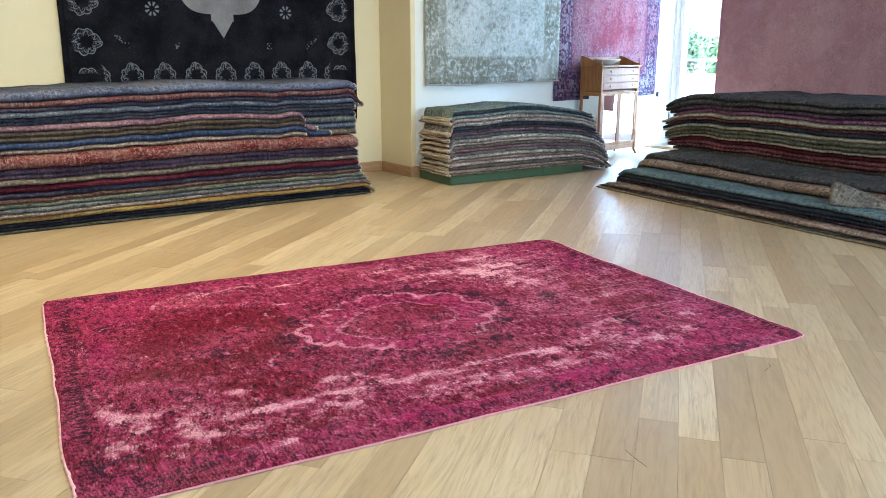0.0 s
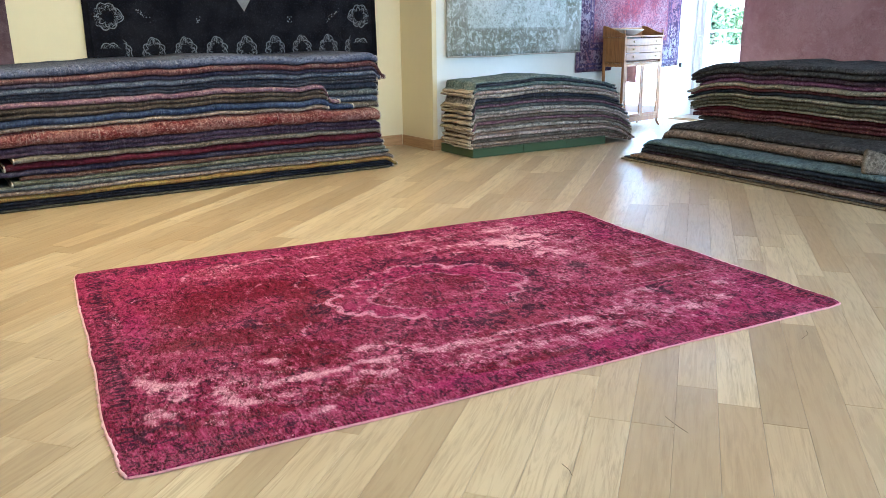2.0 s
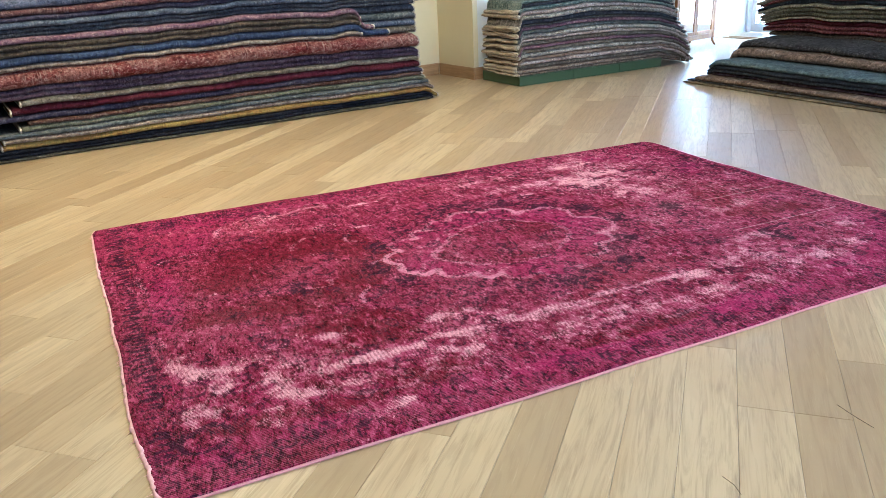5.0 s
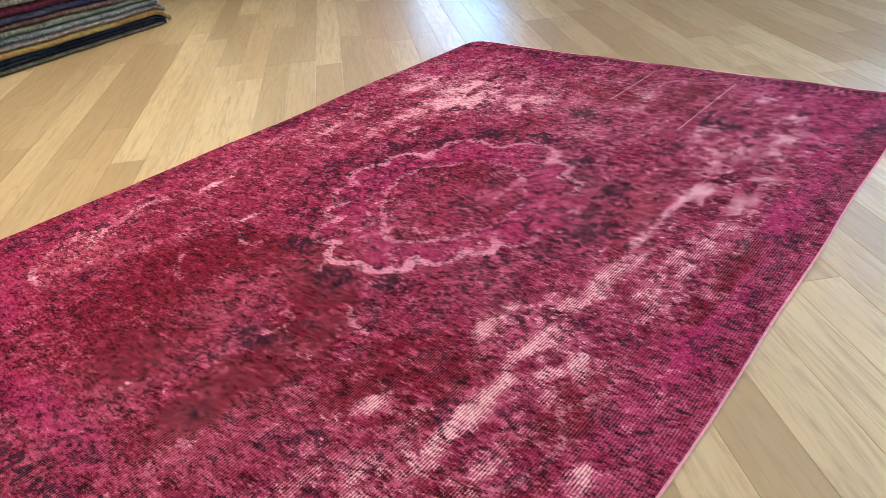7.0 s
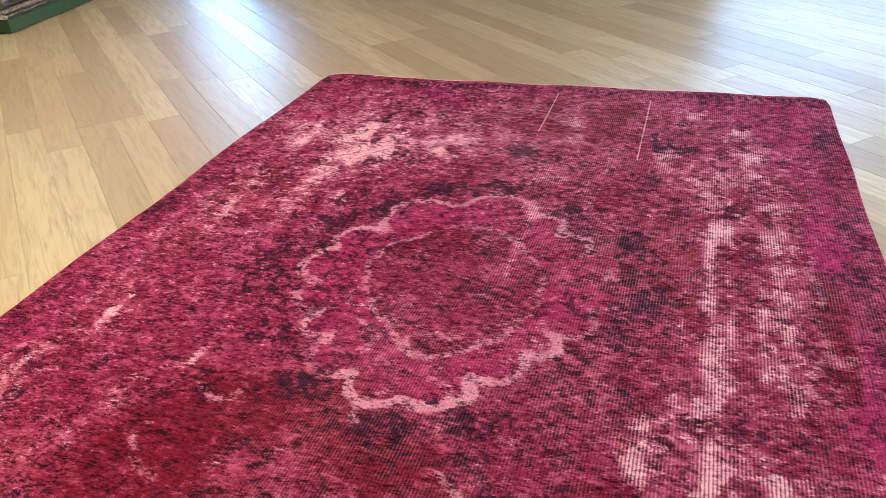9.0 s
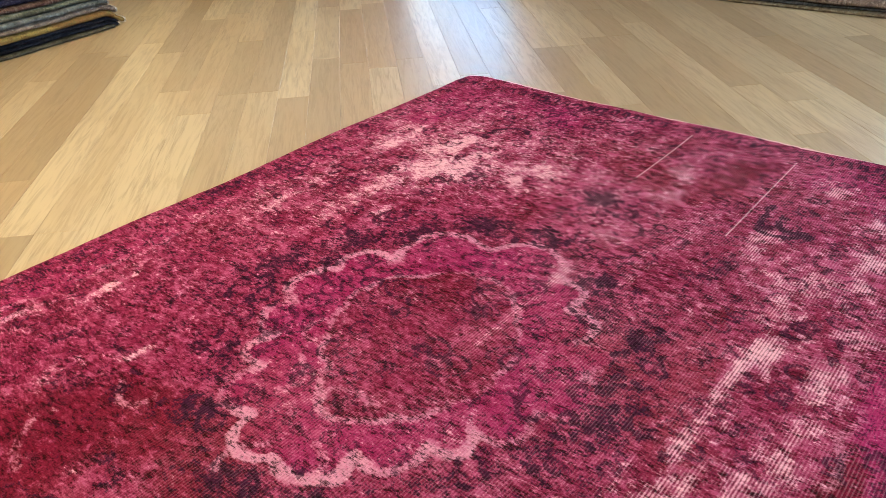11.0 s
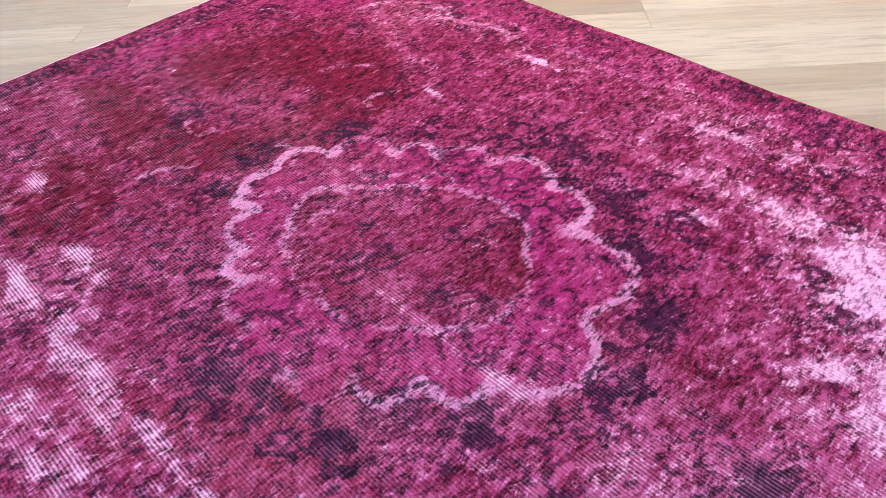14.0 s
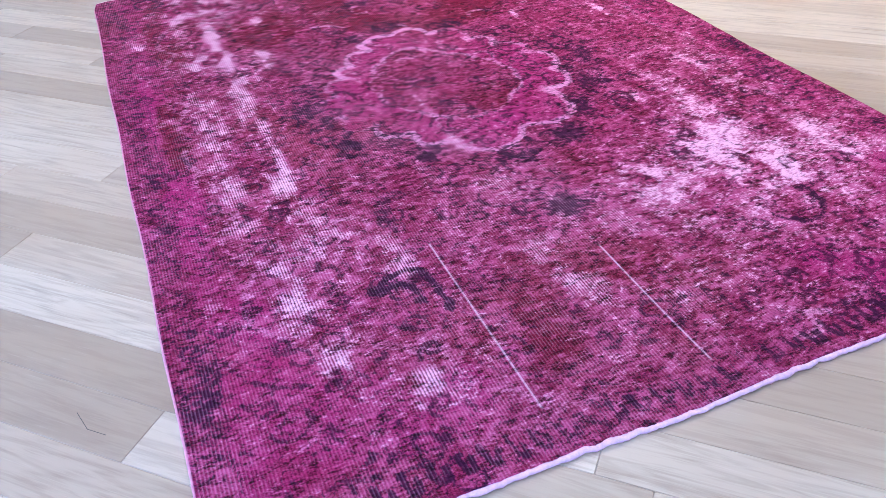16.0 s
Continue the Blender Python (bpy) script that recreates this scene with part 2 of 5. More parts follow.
def lathe(profile, sides=24):
    """A turned body from (radius, height) pairs."""
    bm = bmesh.new()
    rings = [[bm.verts.new((r * math.cos(2 * math.pi * j / sides), r * math.sin(2 * math.pi * j / sides), z)) for j in range(sides)] for r, z in profile]
    for a, b in zip(rings, rings[1:]):
        for j in range(sides):
            bm.faces.new((a[j], a[(j + 1) % sides], b[(j + 1) % sides], b[j]))
    bm.faces.new(rings[0][::-1])
    bm.faces.new(rings[-1])
    return bm


def wobble(x, y=0.0, z=0.0):
    return noise.noise(Vector((x, y, z)))


def placed(p, angle, z=0.0):
    return pose(p.x, p.y, z, 0, 0, angle)


# ---- the room ----
def wall(name, start, direction, angle, spans, material, label, thick=0.24):
    """A wall along direction with its inner face on the line; spans: (s0, s1, z0, z1) solid pieces. It is 0.24 thick, outwards (+y)."""
    bm = bmesh.new()
    for s0, s1, z0, z1 in spans:
        box(bm, s0, s1, 0, thick, z0, z1)
    return thing(name, label, "wall", placed(start, angle), bm, material, kind="structure")


LEN_B = (P_BEND - P_COL).length
wall("wall_west", P_A0, DIR_A, ANG_A, [(-0.3, 6.6, 0, HIGH)], CREAM, "cream painted wall behind the tall carpet pile")
wall("wall_north", P_COL, DIR_B, ANG_B, [(0.045, LEN_B + 0.02, 0, HIGH)], WHITE, "white painted wall behind the low carpet pile")
side = P_COL - P_IN
ang_side = math.degrees(math.atan2(side.y, side.x))
wall("wall_column", P_IN, side, ang_side, [(0.0, side.length, 0, HIGH)], CREAM, "cream painted return of the wall", 0.05)
wall("wall_south", P_E, DIR_A, ANG_A + 180, [(-(P_D - P_E).length - 0.3, 0.3, 0, HIGH)], WHITE, "plain white wall")
wall("wall_southwest", P_E, -IN_A, ANG_A + 90, [(-0.3, 10.8, 0, HIGH)], CREAM, "plain cream wall")
DOOR = (0.02, 1.95)
wall("wall_street", P_BEND, DIR_C, ANG_C, [(-0.35, DOOR[0], 0, HIGH), (DOOR[0], DOOR[1], 2.55, HIGH), (DOOR[1], WIN2[0], 0, HIGH), (WIN2[0], WIN2[1], 0, 1.15), (WIN2[0], WIN2[1], 1.85, HIGH), (WIN2[1], LEN_C + 0.3, 0, HIGH)], WHITE, "white street wall with a glazed door")

corners = [P_A0, P_IN, P_BEND, P_D, P_E]
centre = sum(corners, Vector((0, 0))) / 5


def slab(name, z0, z1, grow, material, label, category):
    bm = bmesh.new()
    low = [bm.verts.new((*(c + (c - centre).normalized() * grow), z0)) for c in corners]
    high = [bm.verts.new((v.co.x, v.co.y, z1)) for v in low]
    bm.faces.new(low)
    bm.faces.new(high)
    for k in range(5):
        bm.faces.new((low[k], low[(k + 1) % 5], high[(k + 1) % 5], high[k]))
    return thing(name, label, category, None, bm, material, kind="structure")


slab("ceiling", HIGH, HIGH + 0.2, 0.5, CEIL, "plain white ceiling", "ceiling")
floor = slab("floor", -0.15, -0.016, 0.1, SUBFLOOR, "pale oak plank floor laid aslant", "floor")


def baseboard(name, start, direction, angle, s0, s1):
    bm = boxed(s0, s1, -0.018, -0.001, 0, 0.105, 0.004)
    return thing(name, "oak baseboard along the wall", "baseboard", placed(start, angle), bm, BASE_OAK, kind="structure")


baseboard("baseboard", P_A0, DIR_A, ANG_A, 0, 6.58)
baseboard("baseboard", P_IN, side, ang_side, 0.02, side.length + 0.018)
baseboard("baseboard", P_COL, DIR_B, ANG_B, 0.003, 0.30)
bm = boxed(0.5, LEN_B, -0.014, -0.001, 0, 0.09, 0.003)
thing("trim", "white skirting along the white wall", "baseboard", placed(P_COL, ANG_B), bm, WHITE_METAL, kind="structure")

# glazed street door with a white frame
door = thing("door_1", "white framed glazed street door, daylight behind it", "door", placed(P_BEND, ANG_C), kind="structure")
for x0, x1, z0, z1 in ((DOOR[0], DOOR[0] + 0.06, 0, 2.55), (1.0, 1.06, 0.1, 2.47), (DOOR[1] - 0.06, DOOR[1], 0, 2.55), (DOOR[0] + 0.06, DOOR[1] - 0.06, 2.47, 2.55), (DOOR[0] + 0.06, DOOR[1] - 0.06, 0.0, 0.10)):
    part("door_frame", boxed(x0, x1, 0.06, 0.13, z0, z1, 0.005), WHITE_METAL, door)
for x0, x1 in ((DOOR[0] + 0.06, 1.0), (1.06, DOOR[1] - 0.06)):
    pane = part("pane", boxed(x0, x1, 0.09, 0.10, 0.10, 2.47), GLASS, door)
    pane.visible_shadow = False
part("door_handle", tube([(DOOR[0] + 0.03, 0.05, 1.02), (DOOR[0] + 0.03, 0.0, 1.02), (DOOR[0] + 0.10, -0.015, 1.02)], 0.009, 8), WHITE_METAL, door, "pale metal lever handle", True)

window = thing("window_1", "long shop window in the street wall", "window", placed(P_BEND, ANG_C), kind="structure")
for k in range(5):
    x = WIN2[0] + (WIN2[1] - WIN2[0]) * k / 4
    x0 = x if k == 0 else x - 0.03 if k < 4 else x - 0.06
    part("window_frame", boxed(x0, x0 + 0.06, 0.06, 0.13, 1.15, 1.85, 0.005), WHITE_METAL, window)
part("window_sill", boxed(WIN2[0], WIN2[1], -0.03, 0.14, 1.12, 1.145, 0.004), WHITE_METAL, window)

# threshold strips lying on the floor by the door
for k in range(2):
    p = Vector((2.66, 10.27)) + Vector((0.09, 0.05)) * k
    thing("floor_strip", "narrow oak strip lying on the floor by the glazed door", "floor strip", placed(p, -51, 0.0), boxed(0, 0.9, 0, 0.03, 0, 0.012, 0.003), BASE_OAK, group="strips by the door")

bm = boxed(-0.012, 0.012, -0.03, -0.002, -0.03, 0.03, 0.004)
p = P_COL + DIR_B * 4.27
thing("wall_hook", "small dark metal hook on the white wall", "hook", placed(p, ANG_B, 0.66), bm, DARK_METAL)


# ---- the large overdyed rug on the floor ----
RUG_C = Vector((-0.152, 3.426))
RUG_ANGLE = 27.5
rug = thing("area_rug", "large distressed crimson and pink overdyed rug lying on the floor", "rug", placed(RUG_C, RUG_ANGLE, 0.0))
RUG_A, RUG_B, RUG_CC, RUG_D = Vector((-1.475, 1.041)), Vector((1.445, -1.009)), Vector((-1.443, -1.040)), Vector((1.473, 1.008))


def rug_place(a, b):
    """a along the length, b across, both 0 to 1."""
    p = RUG_CC.lerp(RUG_B, a).lerp(RUG_A.lerp(RUG_D, a), b)
    p = p + Vector((0, 1)) * 0.012 * (wobble(a * 5, 3.1) * (1 - b) + wobble(a * 6, 7.7) * b)
    p = p + Vector((1, 0)) * 0.016 * (wobble(b * 7, 1.3) * (1 - a) + wobble(b * 6, 9.2) * a)
    near = min(a, 1 - a, b, 1 - b)
    round_off = max(0.0, 0.03 - min(a, 1 - a)) * max(0.0, 0.03 - min(b, 1 - b)) * 22
    p = p + (Vector((0, 0)) - p).normalized() * round_off
    z = 0.009 + 0.0035 * wobble(a * 9, b * 7, 2.0) + 0.003 * max(0.0, 1 - near * 14) * (0.5 + wobble(a * 12, b * 9, 5.0))
    return Vector((p.x, p.y, max(z, 0.0055)))


NA, NB = 560, 400
rug_points = [tuple(rug_place(i / NA, j / NB)) for i in range(NA + 1) for j in range(NB + 1)]
RU = np.array([p[0] for p in rug_points]).reshape(NA + 1, NB + 1)
RV = np.array([p[1] for p in rug_points]).reshape(NA + 1, NB + 1)


def lattice(u, v, scale, seed, octaves=3):
    """Smooth value noise round zero, about -1 to 1."""
    total, gain = np.zeros_like(u), 1.0
    for k in range(octaves):
        table = np.random.default_rng(seed * 31 + k).uniform(-1, 1, (256, 256))
        x, y = u * scale + 40.3, v * scale + 40.7
        xi, yi = np.floor(x).astype(int), np.floor(y).astype(int)
        fx, fy = x - xi, y - yi
        fx, fy = fx * fx * (3 - 2 * fx), fy * fy * (3 - 2 * fy)
        a, b = table[xi % 256, yi % 256], table[(xi + 1) % 256, yi % 256]
        c, d = table[xi % 256, (yi + 1) % 256], table[(xi + 1) % 256, (yi + 1) % 256]
        total += gain * ((a * (1 - fx) + b * fx) * (1 - fy) + (c * (1 - fx) + d * fx) * fy)
        scale, gain = scale * 2.03, gain * 0.55
    return total * 0.8


# the dyer's cloth is warped: patterns are drawn on slightly shifted places
WU = RU + 0.012 * lattice(RU, RV, 9, 1) + 0.004 * lattice(RU, RV, 45, 2, 2)
WV = RV + 0.012 * lattice(RU, RV, 9, 3) + 0.004 * lattice(RU, RV, 45, 4, 2)
LAYER = {name: np.zeros_like(RU) for name in ("wear", "dark", "magenta", "deep", "pale", "vine")}


def patch_of(u0, u1, v0, v1):
    i0, i1 = (int((w + 1.475) / 2.95 * NA) for w in (u0, u1))
    j0, j1 = (int((w + 1.041) / 2.082 * NB) for w in (v0, v1))
    return slice(max(0, i0 - 4), max(0, min(NA + 1, i1 + 5))), slice(max(0, j0 - 7), max(0, min(NB + 1, j1 + 8)))


def spots(layer, rows_, straight=False):
    for cu, cv, su, sv, amp in rows_:
        s = patch_of(cu - 3 * su, cu + 3 * su, cv - 3 * sv, cv + 3 * sv)
        pu, pv = (RU, RV) if straight else (WU, WV)
        LAYER[layer][s] += amp * np.exp(-(((pu[s] - cu) / su) ** 2 + ((pv[s] - cv) / sv) ** 2))


def to_line(pts, s):
    """Distance from the places in s to a polyline."""
    best = np.full(WU[s].shape, 9.0)
    for (x0, y0), (x1, y1) in zip(pts, pts[1:]):
        dx, dy = x1 - x0, y1 - y0
        f = np.clip(((WU[s] - x0) * dx + (WV[s] - y0) * dy) / (dx * dx + dy * dy + 1e-9), 0, 1)
        best = np.minimum(best, np.hypot(WU[s] - x0 - f * dx, WV[s] - y0 - f * dy))
    return best


def stroke(layer, pts, width, amp):
    us, vs = [p[0] for p in pts], [p[1] for p in pts]
    s = patch_of(min(us) - width, max(us) + width, min(vs) - width, max(vs) + width)
    if LAYER[layer][s].size:
        LAYER[layer][s] = np.maximum(LAYER[layer][s], amp * np.clip(1.9 * (1 - to_line(pts, s) / width), 0, 1))


def lobed(notches, bulge, closed=True, steps=7):
    """A scalloped line: arcs that swell to the left of each pair of notches."""
    out = []
    pairs = list(zip(notches, notches[1:] + notches[:1] if closed else notches[1:]))
    for (x0, y0), (x1, y1) in pairs:
        nx, ny = y1 - y0, x0 - x1
        for k in range(steps):
            f = k / steps
            h = bulge * math.sin(math.pi * f) ** 0.6
            out.append((x0 + (x1 - x0) * f + nx * h, y0 + (y1 - y0) * f + ny * h))
    return out + [pairs[-1][1]]


def within(poly):
    """Which places lie inside a closed line."""
    hit = np.zeros(WU.shape, bool)
    for (x0, y0), (x1, y1) in zip(poly, poly[1:] + poly[:1]):
        if y0 != y1:
            hit ^= ((y0 > WV) != (y1 > WV)) & (WU < (x1 - x0) * (WV - y0) / (y1 - y0) + x0)
    return hit


# medallion with sixteen lobes, and its darker core
RIM = lobed([(0.36, 0.085), (0.185, 0.255), (0.055, 0.335), (-0.105, 0.325), (-0.215, 0.265), (-0.315, 0.205), (-0.42, 0.095), (-0.475, -0.03), (-0.37, -0.155), (-0.28, -0.245),
             (-0.19, -0.29), (-0.085, -0.365), (0.06, -0.385), (0.155, -0.305), (0.25, -0.225), (0.345, -0.145)][::-1], -0.44)
CORE = lobed([(0.235, 0.02), (0.15, 0.15), (0.045, 0.21), (-0.05, 0.215), (-0.135, 0.165), (-0.225, 0.08), (-0.33, -0.03), (-0.26, -0.14), (-0.15, -0.215), (-0.04, -0.235), (0.06, -0.19), (0.14, -0.155), (0.2, -0.11)][::-1], -0.16)
inside_rim, inside_core = within(RIM), within(CORE)
whole = patch_of(-1.5, 1.5, -1.1, 1.1)
fade = np.clip(0.78 + 0.6 * lattice(RU, RV, 6, 7), 0.22, 1.05)
stroke("pale", RIM, 0.019, 0.90)
stroke("pale", CORE, 0.015, 0.62)
ring_gap = np.where(inside_rim, 0.0, to_line(RIM[::2] + RIM[:1], whole))
LAYER["magenta"] += np.where(inside_rim & ~inside_core, 0.62, 0.0)
LAYER["deep"] += np.where(inside_core, 0.30, 0.0)
LAYER["dark"] += np.where(inside_rim, 0.0, 0.42 * np.exp(-((ring_gap - 0.05) / 0.07) ** 2))

# edge of the field: a scalloped pale line in each quarter, blossoms outside it
rng = random.Random(21)
for su in (-1, 1):
    for sv in (-1, 1):
        path = [(1.36, 0.24), (1.31, 0.43), (1.14, 0.50), (1.02, 0.63), (0.97, 0.80), (0.72, 0.80), (0.46, 0.80), (0.21, 0.85), (-0.02, 0.80)]
        path = [(su * (x - 0.02), sv * (y - 0.015)) for x, y in path]
        stroke("pale", lobed(path, 0.20 if su * sv > 0 else -0.20, False), 0.017, 0.66 if sv > 0 else 0.48)
        inner = [(x * 0.955, y * 0.93) for x, y in path[:5]]
        stroke("vine", lobed(inner, 0.2 if su * sv > 0 else -0.2, False), 0.008, 0.6)
corner_u, corner_v = np.abs(WU), np.abs(WV)
outside = np.clip((corner_u / 1.40 + corner_v / 1.30 - 1.25) / 0.06, 0, 1)
outside = np.maximum(outside, np.clip((corner_v - 0.83) / 0.05, 0, 1) * 0.8)
LAYER["magenta"] += 0.55 * outside

# threads bared in straight lines along the length
spots("wear", [(0.20, -0.622, 0.30, 0.020, 0.85), (-0.33, -0.628, 0.26, 0.024, 0.75), (-0.64, -0.643, 0.10, 0.03, 0.85), (0.32, -0.785, 0.11, 0.032, 1.05), (0.02, -0.786, 0.22, 0.028, 0.70), (-0.30, -0.775, 0.15, 0.03, 0.5),
               (0.24, -0.135, 0.20, 0.015, 0.8), (0.10, -0.665, 0.45, 0.012, 0.5), (0.0, -0.735, 0.40, 0.012, 0.45), (-0.10, -0.56, 0.40, 0.012, 0.4), (0.30, -0.46, 0.30, 0.012, 0.35)], True)
spots("wear", [(-1.12, -0.78, 0.08, 0.05, 0.8), (-1.02, -0.756, 0.08, 0.035, 1.0), (-1.27, -0.716, 0.08, 0.05, 0.7),
               (-0.82, -0.905, 0.14, 0.025, 0.8), (-1.24, -0.517, 0.13, 0.07, 0.75), (-1.33, -0.42, 0.05, 0.09, 0.6), (-1.137, -0.62, 0.12, 0.05, 0.75), (-0.57, -0.74, 0.07, 0.045, 0.9)])
spots("wear", [(-0.47, -0.512, 0.07, 0.03, 0.7), (-0.557, -0.495, 0.07, 0.025, 0.6), (-0.82, -0.635, 0.07, 0.03, 0.95), (-0.884, -0.453, 0.09, 0.03, 0.9), (0.84, -0.73, 0.10, 0.04, 0.75),
               (0.60, -0.78, 0.17, 0.09, 0.45), (0.85, -0.905, 0.14, 0.04, 0.5), (1.08, -0.70, 0.09, 0.04, 0.7), (1.20, -0.54, 0.05, 0.05, 0.8), (0.41, -0.62, 0.10, 0.04, 0.8),
               (0.78, -0.48, 0.09, 0.05, 0.75), (1.03, -0.16, 0.10, 0.035, 0.7), (0.64, -0.60, 0.16, 0.06, 0.55), (-1.14, 0.047, 0.07, 0.013, 0.9), (-0.67, 0.56, 0.12, 0.05, 0.65)])
spots("wear", [(0.885, 0.48, 0.10, 0.065, 0.8), (0.83, 0.55, 0.13, 0.07, 0.6), (0.95, 0.63, 0.08, 0.04, 0.8), (0.79, 0.78, 0.10, 0.025, 0.8), (0.70, 0.47, 0.10, 0.05, 0.7),
               (0.80, 0.25, 0.12, 0.08, 0.6), (0.36, 0.466, 0.07, 0.02, 0.8), (0.30, 0.775, 0.12, 0.022, 0.9), (-0.34, 0.76, 0.09, 0.02, 1.0), (-0.72, 0.80, 0.20, 0.06, 0.6),
               (-0.43, 0.461, 0.05, 0.016, 0.9), (0.96, 0.27, 0.05, 0.014, 1.0), (0.62, 0.60, 0.22, 0.07, 0.45), (-0.95, 0.68, 0.16, 0.05, 0.55), (0.55, -0.28, 0.14, 0.03, 0.45)])
spots("wear", [(0.0, -0.70, 0.75, 0.11, 0.30), (-1.02, -0.66, 0.42, 0.20, 0.58), (0.85, -0.60, 0.40, 0.24, 0.12), (0.85, 0.45, 0.35, 0.26, 0.34), (-0.1, 0.86, 0.7, 0.10, 0.28), (0.955, -0.305, 0.018, 0.028, 1.0), (0.72, -0.36, 0.07, 0.03, 0.5), (-0.60, -0.93, 0.3, 0.03, 0.5), (0.20, 0.60, 0.3, 0.05, 0.4)])
spots("deep", [(-0.69, 0.38, 0.16, 0.11, 0.9), (-0.88, 0.36, 0.16, 0.11, 1.0), (-0.557, 0.24, 0.10, 0.09, 0.9), (-0.70, -0.12, 0.14, 0.07, 1.1), (-0.82, -0.39, 0.14, 0.05, 1.1),
               (-0.72, -0.815, 0.09, 0.04, 1.1), (-0.17, -0.884, 0.15, 0.035, 1.1), (0.05, -0.88, 0.12, 0.04, 1.3), (-1.03, -0.15, 0.18, 0.06, 1.2), (-0.87, -0.20, 0.14, 0.07, 0.9),
               (-0.72, -0.43, 0.12, 0.05, 1.0), (-0.69, -0.54, 0.08, 0.045, 0.9), (-0.67, -0.79, 0.10, 0.035, 0.8), (-1.16, -0.82, 0.10, 0.025, 0.8), (1.13, -0.28, 0.13, 0.05, 0.9), (1.12, 0.02, 0.14, 0.08, 0.6)])
spots("deep", [(0.43, -0.52, 0.09, 0.04, 0.7), (-0.95, -0.846, 0.10, 0.03, 0.8), (-0.84, -0.545, 0.10, 0.04, 0.8), (0.58, 0.10, 0.12, 0.10, 0.4), (-1.05, 0.15, 0.14, 0.12, 0.7), (-0.35, 0.60, 0.16, 0.06, 0.4), (-0.60, 0.03, 0.10, 0.08, 0.5)])
spots("magenta", [(-1.28, 0.25, 0.07, 0.18, 1.0), (-1.30, -0.05, 0.06, 0.15, 0.7), (-1.15, 0.60, 0.14, 0.12, 0.7), (-0.87, -0.817, 0.14, 0.025, 1.0), (0.34, -0.895, 0.16, 0.045, 0.9), (0.86, -0.82, 0.12, 0.05, 0.8),
                  (1.225, -0.49, 0.06, 0.045, 1.3), (1.22, 0.38, 0.10, 0.08, 0.8), (1.284, 0.46, 0.05, 0.04, 1.3), (0.98, 0.83, 0.05, 0.04, 1.2), (-0.33, -0.95, 0.25, 0.04, 0.7), (0.90, -0.60, 0.10, 0.05, 0.4), (0.32, 0.05, 0.06, 0.06, 0.5)])
spots("dark", [(0.776, -0.017, 0.070, 0.062, 1.6), (-0.865, -0.048, 0.085, 0.06, 1.2), (0.05, 0.50, 0.13, 0.05, 0.75), (0.20, 0.42, 0.09, 0.06, 0.75), (0.31, 0.30, 0.07, 0.06, 0.7), (0.46, 0.17, 0.07, 0.08, 0.8),
               (0.52, 0.0, 0.07, 0.07, 0.65), (0.39, -0.22, 0.06, 0.07, 0.8), (0.26, -0.30, 0.07, 0.05, 0.8), (-0.06, -0.48, 0.16, 0.04, 0.6), (-0.57, 0.0, 0.05, 0.07, 0.6), (-0.53, -0.15, 0.07, 0.06, 0.6), (-0.13, 0.50, 0.12, 0.06, 0.5), (-0.48, 0.21, 0.07, 0.06, 0.5), (-1.30, -0.83, 0.055, 0.05, 0.7)])
spots("dark", [(0.95, -0.51, 0.07, 0.05, 0.45), (1.0, 0.50, 0.09, 0.05, 0.45), (1.368, 0.374, 0.05, 0.05, 0.7), (1.10, -0.95, 0.25, 0.04, 0.5), (1.28, -0.66, 0.07, 0.10, 0.6), (0.25, -0.40, 0.2, 0.05, 0.4), (-0.30, -0.38, 0.12, 0.05, 0.4)])

# small dark leaves, thickest round the medallion and in the two knots of the axis
for _ in range(2600):
    u, v = rng.uniform(-1.38, 1.38), rng.uniform(-0.97, 0.97)
    i, j = int((u + 1.475) / 2.95 * NA), int((v + 1.041) / 2.082 * NB)
    if rng.random() > LAYER["dark"][i, j] * 0.85 + 0.10:
        continue
    a, long_ = rng.uniform(0, math.pi), rng.uniform(0.006, 0.017)
    bend = rng.uniform(-0.012, 0.012)
    stroke("vine", [(u - math.cos(a) * long_, v - math.sin(a) * long_), (u + bend, v + bend), (u + math.cos(a) * long_, v + math.sin(a) * long_)], rng.uniform(0.0065, 0.010), rng.uniform(0.6, 1.0))
# curling vines
for _ in range(1000):
    u, v = rng.uniform(-1.38, 1.38), rng.uniform(-0.97, 0.97)
    a, turn, amp = rng.uniform(0, 6.3), rng.choice((-1, 1)) * rng.uniform(0.25, 0.75), rng.uniform(0.35, 0.9)
    pts = [(u, v)]
    for k in range(11):
        a += turn * (0.5 + k * 0.11)
        u, v = u + math.cos(a) * 0.013, v + math.sin(a) * 0.013
        pts.append((u, v))
    stroke("vine", pts, 0.0070, amp)
# faded pale scrolls
for _ in range(130):
    u, v = rng.uniform(-1.36, 1.36), rng.uniform(-0.95, 0.95)
    a, turn = rng.uniform(0, 6.3), rng.choice((-1, 1)) * rng.uniform(0.10, 0.45)
    pts = [(u, v)]
    for k in range(8):
        a += turn * (0.6 + k * 0.14)
        u, v = u + math.cos(a) * 0.017, v + math.sin(a) * 0.017
        pts.append((u, v))
    stroke("pale", pts, 0.014, rng.uniform(0.2, 0.6))
